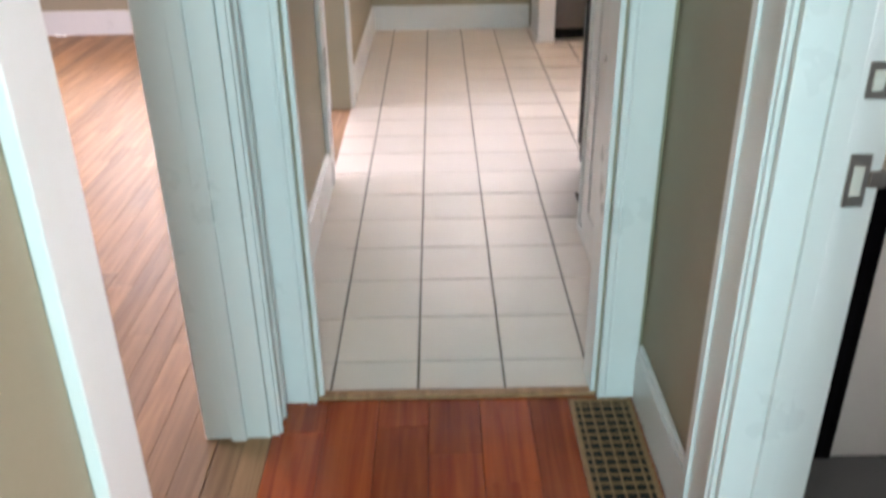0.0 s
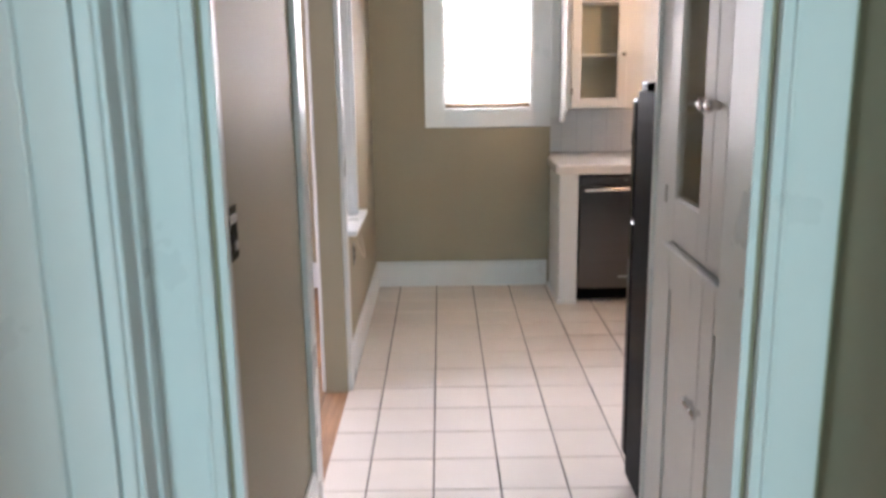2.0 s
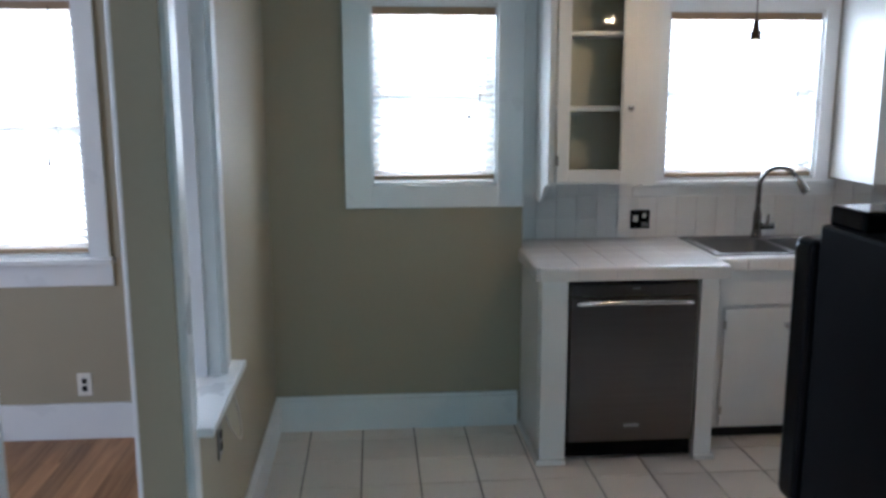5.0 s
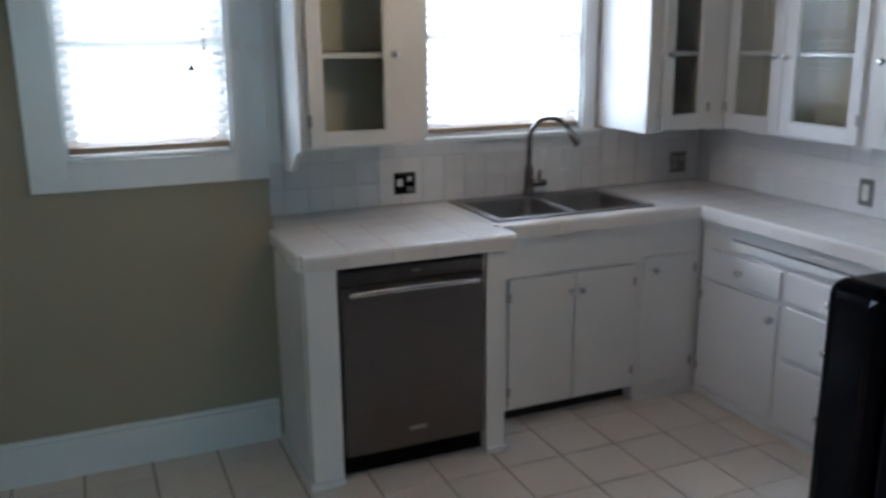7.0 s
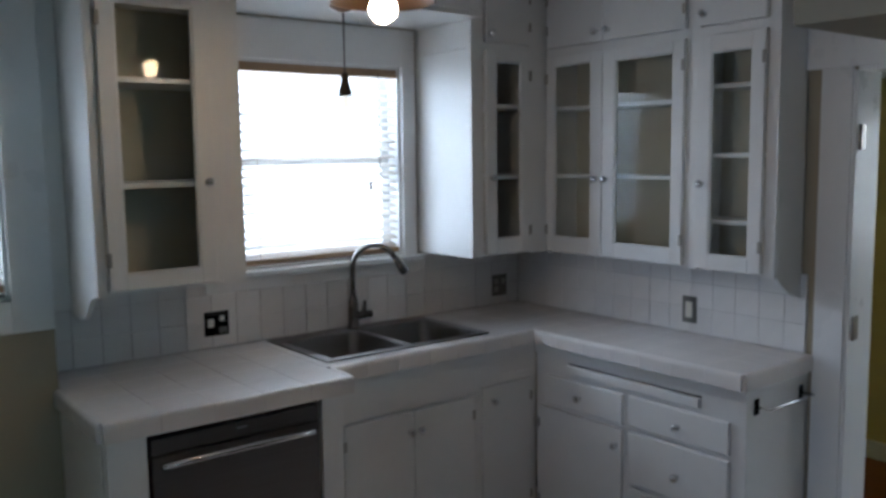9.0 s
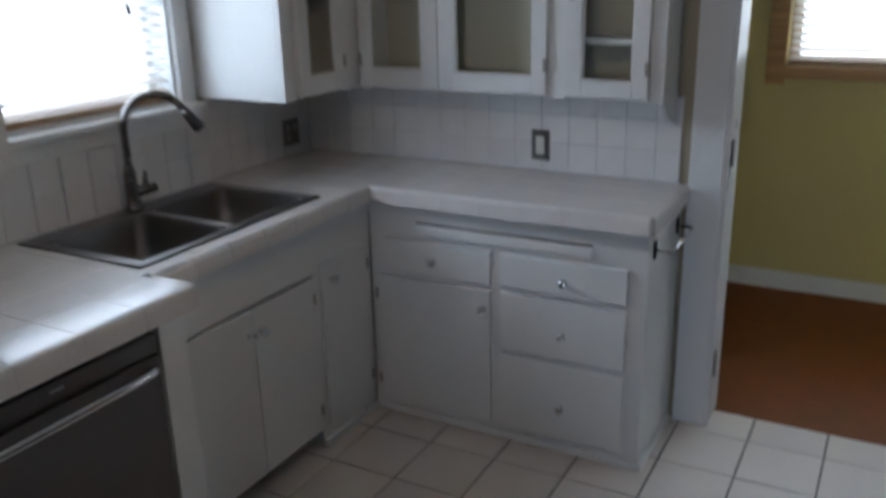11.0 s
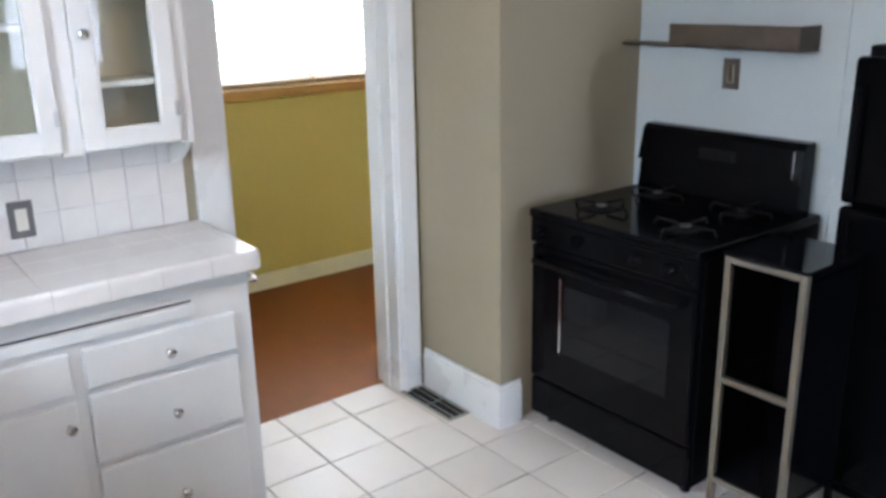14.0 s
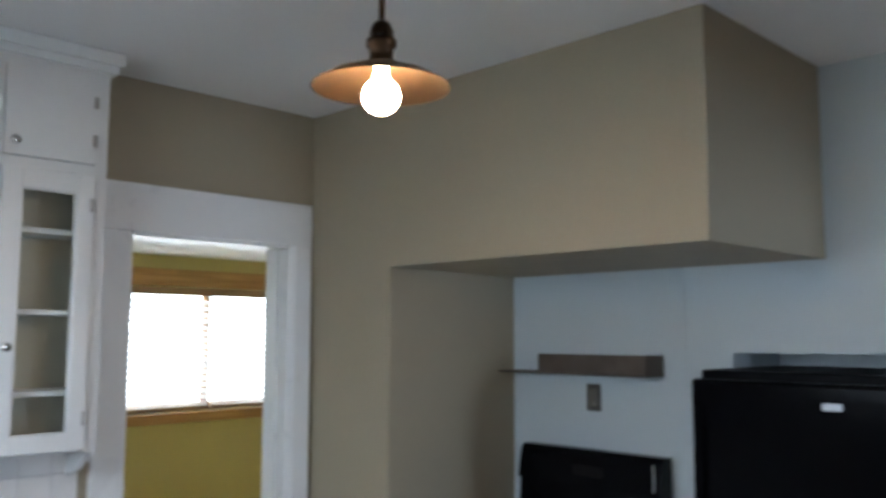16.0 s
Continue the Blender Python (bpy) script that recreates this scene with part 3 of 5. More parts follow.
def glass_door(cab, facing, face, a, b, z0, z1, ga, gb, gz0, gz1, knob_at, hinge_at):
    """A framed glass door. facing 'y': in a plane y=face, a..b along x; 'x': in a plane x=face, a..b along y. The face looks to the smaller side."""
    t = 0.02

    def dim(p, q, d0, d1, u, v):
        return (p, q, face + d0, face + d1, u, v) if facing == "y" else (face + d0, face + d1, p, q, u, v)

    door = part("door", boxes(dim(a, ga, -t, 0, z0, z1), dim(gb, b, -t, 0, z0, z1), dim(ga, gb, -t, 0, z0, gz0), dim(ga, gb, -t, 0, gz1, z1), bevel=0.002, segments=1), CAB, cab, "white framed glass door")
    part("door_bead", boxes(dim(ga, ga + 0.006, -t + 0.004, -0.002, gz0, gz1), dim(gb - 0.006, gb, -t + 0.004, -0.002, gz0, gz1), dim(ga, gb, -t + 0.004, -0.002, gz0, gz0 + 0.006), dim(ga, gb, -t + 0.004, -0.002, gz1 - 0.006, gz1)), CAB, door)
    pane = part("pane", boxes(dim(ga, gb, -0.012, -0.009, gz0, gz1)), CABGLASS, door, "clear glass pane")
    pane.visible_shadow = False
    axis = (0, -1, 0) if facing == "y" else (-1, 0, 0)
    kp = (knob_at[0], face - t, knob_at[1]) if facing == "y" else (face - t, knob_at[0], knob_at[1])
    knob(door, kp, axis)
    for z in (z0 + 0.10, z1 - 0.10):
        d = dim(hinge_at - 0.008, hinge_at + 0.008, -t - 0.004, -t + 0.001, z, z)
        hinge(door, d[0], d[1], d[2], d[3], z)
    return door


def slab_door(cab, facing, face, a, b, z0, z1, knob_at=None, hinge_at=None, name="door", t=0.019, lip=True):
    def dim(p, q, d0, d1, u, v):
        return (p, q, face + d0, face + d1, u, v) if facing == "y" else (face + d0, face + d1, p, q, u, v)

    bm = boxes(dim(a, b, -t, -0.001, z0, z1), bevel=0.006 if lip else 0.002, segments=3)
    door = part(name, bm, CAB, cab)
    if knob_at:
        axis = (0, -1, 0) if facing == "y" else (-1, 0, 0)
        knob(door, (knob_at[0], face - t, knob_at[1]) if facing == "y" else (face - t, knob_at[0], knob_at[1]), axis)
    if hinge_at is not None:
        for z in (z0 + 0.08, z1 - 0.08):
            d = dim(hinge_at - 0.007, hinge_at + 0.007, -t - 0.004, -t + 0.001, z, z)
            hinge(door, d[0], d[1], d[2], d[3], z, 0.04)
    return door


CT = 0.930        # countertop height
NF = -0.318       # face of the sink cabinets
EF = 3.195        # face of the east cabinets


# ---- base cabinets ----
def end_cabinet():
    c = thing("dishwasher_surround", (1.245, -0.3, 0), "white painted end panel and posts round the dishwasher", "cabinet")
    part("side_panel", boxes((1.2425, 1.263, -0.4600, -0.001, 0, 0.877), bevel=0.002, segments=1), CAB, c)
    part("post", boxes((1.245, 1.366, -0.5050, -0.4610, 0, 0.877), bevel=0.004), CAB, c)
    part("post", boxes((1.975, 2.060, -0.5050, -0.312, 0, 0.877), bevel=0.004), CAB, c)
    part("base_shoe", boxes((1.229, 1.368, -0.5200, -0.5050, 0, 0.028), (1.229, 1.245, -0.5050, -0.02, 0, 0.028), bevel=0.004), CAB, c)
    part("base_shoe", boxes((1.975, 2.075, -0.5200, -0.5060, 0, 0.028), (2.061, 2.075, -0.5060, -0.34, 0, 0.028), bevel=0.004), CAB, c)


def dishwasher():
    d = thing("dishwasher", (1.670, -0.35, 0), "dark stainless dishwasher with a curved bar handle", "dishwasher")
    part("body", boxes((1.371, 1.970, -0.4600, -0.03, 0.02, 0.868)), BLACK, d)
    door = part("door", boxes((1.378, 1.964, -0.5080, -0.4620, 0.105, 0.792), bevel=0.005), DWSTEEL, d, "dark brushed stainless door")
    part("control_panel", boxes((1.378, 1.964, -0.5050, -0.4620, 0.795, 0.850), bevel=0.005), DWSTEEL, d, "dark stainless control strip")
    part("vent_strip", boxes((1.374, 1.968, -0.4850, -0.4620, 0.851, 0.867)), BLACK, d, "black top strip")
    part("kick_plate", boxes((1.375, 1.966, -0.4780, -0.4620, 0.022, 0.100)), BLACK, d, "black kick plate")
    pts = [(1.670 + 0.262 * math.sin(a), -0.5080 - 0.042 * math.cos(a) ** 0.5 if abs(a) < 1.55 else -0.5080, 0.772 + 0.012 * math.cos(a) - 0.010) for a in [radians(-88 + 176 * i / 18) for i in range(19)]]
    part("handle", tube(pts, 0.0115, 12), CHROME, door, "curved polished bar handle")
    part("badge", boxes((1.638, 1.708, -0.5105, -0.5080, 0.175, 0.19)), GREYBAR, door)
    part("badge", boxes((1.658, 1.693, -0.5075, -0.5050, 0.826, 0.833)), GREYBAR, d)


def sink_cabinet():
    c = thing("sink_cabinet", (2.45, -0.2, 0), "white painted sink base cabinet with two plain doors", "cabinet", "base cabinets")
    part("body", boxes((2.046, 2.832, NF + 0.004, RB - 0.01, 0.075, 0.74), (2.046, 2.832, NF + 0.004, NF + 0.018, 0.741, 0.873)), CAB, c)
    part("false_front", boxes((2.046, 2.832, NF - 0.008, NF + 0.003, 0.690, 0.873), bevel=0.002, segments=1), CAB, c)
    slab_door(c, "y", NF, 2.165, 2.493, 0.090, 0.680, (2.470, 0.597), 2.168, t=0.016, lip=False)
    slab_door(c, "y", NF, 2.497, 2.812, 0.090, 0.680, (2.520, 0.597), 2.809, t=0.016, lip=False)
    # Near-black board set back here; it paints in the toe space's shade.
    part("toe_shade_board", boxes((2.05, 2.83, NF + 0.07, NF + 0.08, 0, 0.075)), DARK, c, "near-black board painting the shade in the toe space")
    k = thing("corner_cabinet", (2.96, -0.2, 0), "white painted narrow corner base cabinet", "cabinet", "base cabinets")
    part("body", boxes((2.833, EF, NF + 0.003, RB - 0.01, 0, 0.74), (2.833, EF, NF + 0.003, NF + 0.018, 0.741, 0.873)), CAB, k)
    slab_door(k, "y", NF + 0.003, 2.862, 3.150, 0.085, 0.705, (2.915, 0.640), 3.147, t=0.016, lip=False)
    part("base_shoe", boxes((2.833, EF, NF - 0.012, NF + 0.002, 0, 0.03), bevel=0.004), CAB, k)


def drawer_cabinet():
    c = thing("drawer_cabinet", (3.4, -0.9, 0), "white painted cabinet with four drawers, a door and a pull-out board", "cabinet", "base cabinets")
    part("body", boxes((EF, EX - 0.002, -1.385, NF - 0.001, 0, 0.873), bevel=0.002, segments=1), CAB, c)
    for a, b, z0, z1, ky, kz in ((-0.830, -0.390, 0.600, 0.728, -0.600, 0.660), (-1.325, -0.865, 0.604, 0.730, -1.107, 0.660), (-1.325, -0.865, 0.365, 0.585, -1.106, 0.462), (-1.325, -0.865, 0.055, 0.345, -1.106, 0.183)):
        slab_door(c, "x", EF, a, b, z0, z1, (ky, kz), None, "drawer")
    slab_door(c, "x", EF, -0.828, NF - 0.03, 0.060, 0.578, (-0.803, 0.508), NF - 0.032, t=0.017, lip=False)
    part("apron", boxes((EF - 0.012, EF - 0.001, -1.385, NF - 0.001, 0.815, 0.873), bevel=0.003), CAB, c)
    part("cutting_board", boxes((EF - 0.022, EF - 0.001, -1.195, -0.520, 0.757, 0.792), bevel=0.002), CAB, c, "pull-out board edge, white painted")
    # Solid near-black strip, painting the shaded slit above the board.
    part("board_gap_shade", boxes((EF - 0.004, EF + 0.001, -1.195, -0.520, 0.7925, 0.797)), DARK, c)
    part("base_shoe", boxes((EF - 0.014, EF, -1.397, NF - 0.014, 0, 0.03), (EF, EX - 0.03, -1.397, -1.385, 0, 0.03), bevel=0.004), CAB, c)
    # wire towel bar on the end
    t = thing("towel_bar", (3.270, -1.39, 0.80), "small chrome wire towel bar on the cabinet end", "towel bar")
    part("bar", tube([(3.250, -1.387, 0.79), (3.250, -1.44, 0.79), (3.290, -1.447, 0.795), (3.510, -1.447, 0.795), (3.550, -1.44, 0.79), (3.550, -1.387, 0.79)], 0.004, 8), CHROME, t)
    part("bracket", boxes((3.235, 3.265, -1.391, -1.386, 0.76, 0.82), bevel=0.002, segments=1), BLACK, t, "dark bracket plate")
    part("bracket", boxes((3.535, 3.565, -1.391, -1.386, 0.76, 0.82), bevel=0.002, segments=1), BLACK, t, "dark bracket plate")


end_cabinet()
dishwasher()
sink_cabinet()
drawer_cabinet()

# ---- countertop: tiles on a bed, with rounded edge tiles ----
SX0, SX1, SY0, SY1 = 2.130, 2.915, -0.288, 0.190     # sink cut-out


def countertop():
    c = thing("countertop", (2.4, -0.3, CT), "glossy white tiled countertop with rounded edge tiles", "countertop")
    z = CT - 0.012
    part("tile_bed", boxes((1.236, 1.2445, -0.512, -0.003, 0.878, z), (1.2445, 2.095, -0.512, RB - 0.003, 0.878, z), (2.095, SX0, -0.349, RB - 0.003, 0.878, z), (SX1, 3.60, -0.349, RB - 0.003, 0.878, z), (SX0, SX1, -0.349, SY0, 0.878, z), (SX0, SX1, SY1, RB - 0.003, 0.878, z), (3.145, 3.60, -1.398, -0.349, 0.878, z)), CGROUT, c)
    cache = {}

    def tile(x0, x1, y0, y1):
        key = (round(x1 - x0, 3), round(y1 - y0, 3))
        if key not in cache:
            bm = boxes((-key[0] / 2, key[0] / 2, -key[1] / 2, key[1] / 2, 0, 0.0118))
            top = [e for e in bm.edges if all(v.co.z > 0.01 for v in e.verts)]
            bmesh.ops.bevel(bm, geom=top, offset=0.002, segments=2, affect="EDGES", profile=0.5)
            cache[key] = mesh_of(bm, "tile", (0, 0, 0))
            cache[key].materials.append(CTILE)
        ob = new("tile", cache[key])
        ob.parent = c
        ob.location = Vector(((x0 + x1) / 2, (y0 + y1) / 2, z + random.uniform(0, 0.0003))) - ORG[c]

    def fill(x0, x1, y0, y1, nx, ny, g=0.0007):
        for i in range(nx):
            for j in range(ny):
                a, b = x0 + (x1 - x0) * i / nx, x0 + (x1 - x0) * (i + 1) / nx
                d, e = y0 + (y1 - y0) * j / ny, y0 + (y1 - y0) * (j + 1) / ny
                tile(a + g / 2, b - g / 2, d + g / 2, e - g / 2)

    fill(1.2495, 2.0855, -0.4975, RB - 0.012, 5, 5)
    fill(SX1, 3.598, -0.3415, RB - 0.012, 5, 4)
    fill(SX0, SX1, SY1, RB - 0.012, 5, 1)
    fill(SX0, SX1, -0.3415, SY0, 5, 1)
    fill(2.0855, SX0, -0.3415, RB - 0.012, 1, 4)
    fill(3.1575, 3.598, -1.3845, -0.3415, 3, 7)

    def edge(p, q, out, n):
        """Rounded edge tiles from p to q; out is the way they face."""
        p, q, out = Vector(p), Vector(q), Vector(out)
        way = (q - p).normalized()
        length = (q - p).length / n
        prof = [(0.0, 0.0), (0.0, 0.0125), (0.012, 0.013)] + [(0.012 + 0.016 * math.sin(a), -0.003 + 0.016 * math.cos(a)) for a in (0.5, 1.0, 1.57)] + [(0.028, -0.048), (0.014, -0.050), (0.014, 0.0)]
        key = ("edge", round(length, 4), tuple(out))
        if key not in cache:
            bm = bmesh.new()
            rows = [[bm.verts.new(way * s + out * u + Vector((0, 0, v))) for u, v in prof] for s in (-length / 2 + 0.0008, length / 2 - 0.0008)]
            m = len(prof)
            for i in range(m):
                bm.faces.new((rows[0][i], rows[0][(i + 1) % m], rows[1][(i + 1) % m], rows[1][i]))
            bm.faces.new(rows[0]), bm.faces.new(list(reversed(rows[1])))
            cache[key] = mesh_of(bm, "edge_tile", (0, 0, 0))
            cache[key].materials.append(CTILE)
        for i in range(n):
            ob = new("edge_tile", cache[key])
            ob.parent = c
            ob.location = Vector((*(p + way * length * (i + 0.5)).xy, z)) - ORG[c]

    edge((1.234, -0.497, 0), (2.098, -0.497, 0), (0, -1, 0), 5)
    edge((2.085, -0.497, 0), (2.085, -0.373, 0), (1, 0, 0), 1)
    edge((2.100, -0.341, 0), (3.148, -0.341, 0), (0, -1, 0), 7)
    edge((3.158, -0.354, 0), (3.158, -1.398, 0), (-1, 0, 0), 7)
    edge((3.145, -1.384, 0), (3.598, -1.384, 0), (0, -1, 0), 3)
    edge((1.250, -0.012, 0), (1.250, -0.495, 0), (-1, 0, 0), 4)


def backsplash():
    b = thing("tile_backsplash", (2.4, RB - 0.006, CT), "white square wall tiles above the countertop", "backsplash")
    part("tile_bed", boxes((1.2425, EX - 0.001, RB - 0.006, RB - 0.0006, CT - 0.05, 1.235), (EX - 0.006, EX - 0.0006, -1.37, RB - 0.006, CT - 0.05, 1.235)), WGROUT, b)
    cache = {}

    def tile(cx, cy, z, w, h, along):
        key = (round(w, 3), round(h, 3), along)
        if key not in cache:
            bm = boxes((-w / 2, w / 2, -0.005, 0, -h / 2, h / 2) if along == "x" else (-0.005, 0, -w / 2, w / 2, -h / 2, h / 2))
            front = [e for e in bm.edges if all((v.co.y if along == "x" else v.co.x) < -0.004 for v in e.verts)]
            bmesh.ops.bevel(bm, geom=front, offset=0.0015, segments=2, affect="EDGES", profile=0.5)
            cache[key] = mesh_of(bm, "tile", (0, 0, 0))
            cache[key].materials.append(WTILE)
        ob = new("tile", cache[key])
        ob.parent = b
        ob.location = Vector((cx, cy, z)) - ORG[b]
        ob.rotation_euler = (random.uniform(-0.004, 0.004), 0, random.uniform(-0.004, 0.004))

    s, g = 0.1085, 0.0025
    rows = ((CT + 0.002, 0.1085), (CT + 0.1105, 0.1085), (CT + 0.219, 0.084))
    n = int((EX - 0.012 - 1.245) / s)
    for i in range(n + 1):
        x0, x1 = 1.245 + i * s, min(1.245 + (i + 1) * s, EX - 0.010)
        if x1 - x0 < 0.02:
            continue
        for z, h in rows:
            tile((x0 + x1) / 2, RB - 0.006, z + h / 2, x1 - x0 - g, h - 0.0009, "x")
    for i in range(15):
        y1, y0 = RB - 0.012 - i * s, max(RB - 0.012 - (i + 1) * s, -1.370)
        if y1 - y0 < 0.02:
            continue
        for z, h in rows:
            tile(EX - 0.006, (y0 + y1) / 2, z + h / 2, y1 - y0 - g, h - 0.0009, "y")


def sink():
    s = thing("double_sink", (2.52, -0.05, CT), "stainless steel double-bowl sink set in the countertop", "sink")
    xm = (SX0 + SX1) / 2
    x0, x1, y0, y1 = SX0 - 0.012, SX1 + 0.012, SY0 - 0.012, SY1 + 0.012
    bowls = [(SX0 + 0.03, xm - 0.018), (xm + 0.018, SX1 - 0.03)]
    ya, yb = SY0 + 0.022, SY1 - 0.075
    z0, z1 = CT + 0.0005, CT + 0.0075
    part("rim", boxes((x0, x1, y0, ya, z0, z1), (x0, x1, yb, y1, z0, z1), (x0, bowls[0][0], ya, yb, z0, z1), (bowls[0][1], bowls[1][0], ya, yb, z0, z1), (bowls[1][1], x1, ya, yb, z0, z1), bevel=0.002, segments=1), STEEL, s)
    for a, b in bowls:
        bm = bmesh.new()
        rings = []
        for inset, z in ((0.0, z1 - 0.001), (0.006, z1 - 0.02), (0.012, CT - 0.13), (0.035, CT - 0.155), (0.07, CT - 0.16)):
            ring = []
            for cx, cy, a0 in ((b - inset, yb - inset, 0), (a + inset, yb - inset, 90), (a + inset, ya + inset, 180), (b - inset, ya + inset, 270)):
                r = 0.045
                sx, sy = (-1 if a0 in (0, 270) else 1), (-1 if a0 in (0, 90) else 1)
                for k in range(6):
                    t = radians(a0 + 18 * k)
                    ring.append(bm.verts.new((cx + sx * r + r * math.cos(t), cy + sy * r + r * math.sin(t), z)))
            rings.append(ring)
        for p, q in zip(rings, rings[1:]):
            for i in range(24):
                bm.faces.new((p[i], p[(i + 1) % 24], q[(i + 1) % 24], q[i]))
        bm.faces.new(rings[-1])
        for f in bm.faces:
            f.smooth = True
        bowl = part("bowl", bm, STEEL, s)
        part("drain", lathe([(0.042, 0.001), (0.040, 0.004), (0.030, 0.004), (0.028, 0.001)], ((a + b) / 2, (ya + yb) / 2, CT - 0.1598), steps=20), CHROME, bowl)


def faucet():
    x, y = 2.525, 0.160
    f = thing("faucet", (x, y, CT), "brushed nickel gooseneck kitchen faucet with side lever", "faucet")
    part("base", lathe([(0.032, 0.0085), (0.030, 0.016), (0.026, 0.022), (0.022, 0.06), (0.021, 0.13), (0.016, 0.15), (0.014, 0.16)], (x, y, CT)), FAUCET, f)
    d = Vector((0.72, -0.69, 0)).normalized()
    pts = [Vector((x, y, CT + 0.15)), Vector((x, y, CT + 0.25))]
    R = 0.102
    top = CT + 0.275
    for i in range(13):
        a = radians(180 - 150 * i / 12)
        pts.append(Vector((x, y, top)) + d * (R + R * math.cos(a)) + Vector((0, 0, R * 1.05 * math.sin(a))))
    part("spout", tube(pts, 0.0125, 12), FAUCET, f)
    e = pts[-1]
    way = (pts[-1] - pts[-2]).normalized()
    part("spray_head", tube([e, e + way * 0.02, e + way * 0.075, e + way * 0.085], [0.014, 0.017, 0.021, 0.017], 14), FAUCET, f, "pull-down spray head")
    part("lever", tube([(x + 0.018, y - 0.004, CT + 0.07), (x + 0.05, y - 0.01, CT + 0.075), (x + 0.055, y - 0.011, CT + 0.13)], [0.016, 0.014, 0.006], 12), FAUCET, f)
    part("lever_hub", tube([(x + 0.01, y, CT + 0.065), (x + 0.085, y - 0.02, CT + 0.068)], [0.019, 0.016], 14), FAUCET, f)


countertop()
backsplash()
sink()
faucet()


# ---- wall cabinets ----
def shelves(cab, x0, x1, y0, y1, zs):
    for z in zs:
        part("shelf", boxes((x0, x1, y0, y1, z - 0.009, z + 0.009), bevel=0.002, segments=1), CAB, cab)


def carcass(cab, x0, x1, y0, y1, z0, z1, open_side):
    """A hollow box with the given side left open: 'y' the front towards -y, 'x' towards -x."""
    t = 0.018
    dims = [(x0, x1, y0, y1, z0, z0 + t), (x0, x1, y0, y1, z1 - t, z1)]
    if open_side == "y":
        dims += [(x0, x0 + t, y0, y1, z0 + t, z1 - t), (x1 - t, x1, y0, y1, z0 + t, z1 - t)]
        back = (x0 + t, x1 - t, y1 - 0.008, y1, z0 + t, z1 - t)
    else:
        dims += [(x0, x1, y0, y0 + t, z0 + t, z1 - t), (x0, x1, y1 - t, y1, z0 + t, z1 - t)]
        back = (x1 - 0.008, x1, y0 + t, y1 - t, z0 + t, z1 - t)
    for d in dims:
        part("panel", boxes(d), CAB, cab)
    part("back_panel", boxes(back), CABIN, cab, "beige inside back panel")


def side_bracket(cab, prof, axis, at, thick):
    """A scroll-cut bracket: prof rows of (distance, height), extruded along the axis from at."""
    bm = bmesh.new()
    for u in (at, at + thick):
        bm.faces.new([bm.verts.new((u, d, z) if axis == "x" else (d, u, z)) for d, z in prof])
    bm.verts.ensure_lookup_table()
    m = len(prof)
    for i in range(m):
        bm.faces.new([bm.verts[i], bm.verts[(i + 1) % m], bm.verts[m + (i + 1) % m], bm.verts[m + i]])
    part("scroll_bracket", bm, CAB, cab, "white scroll-cut bracket")


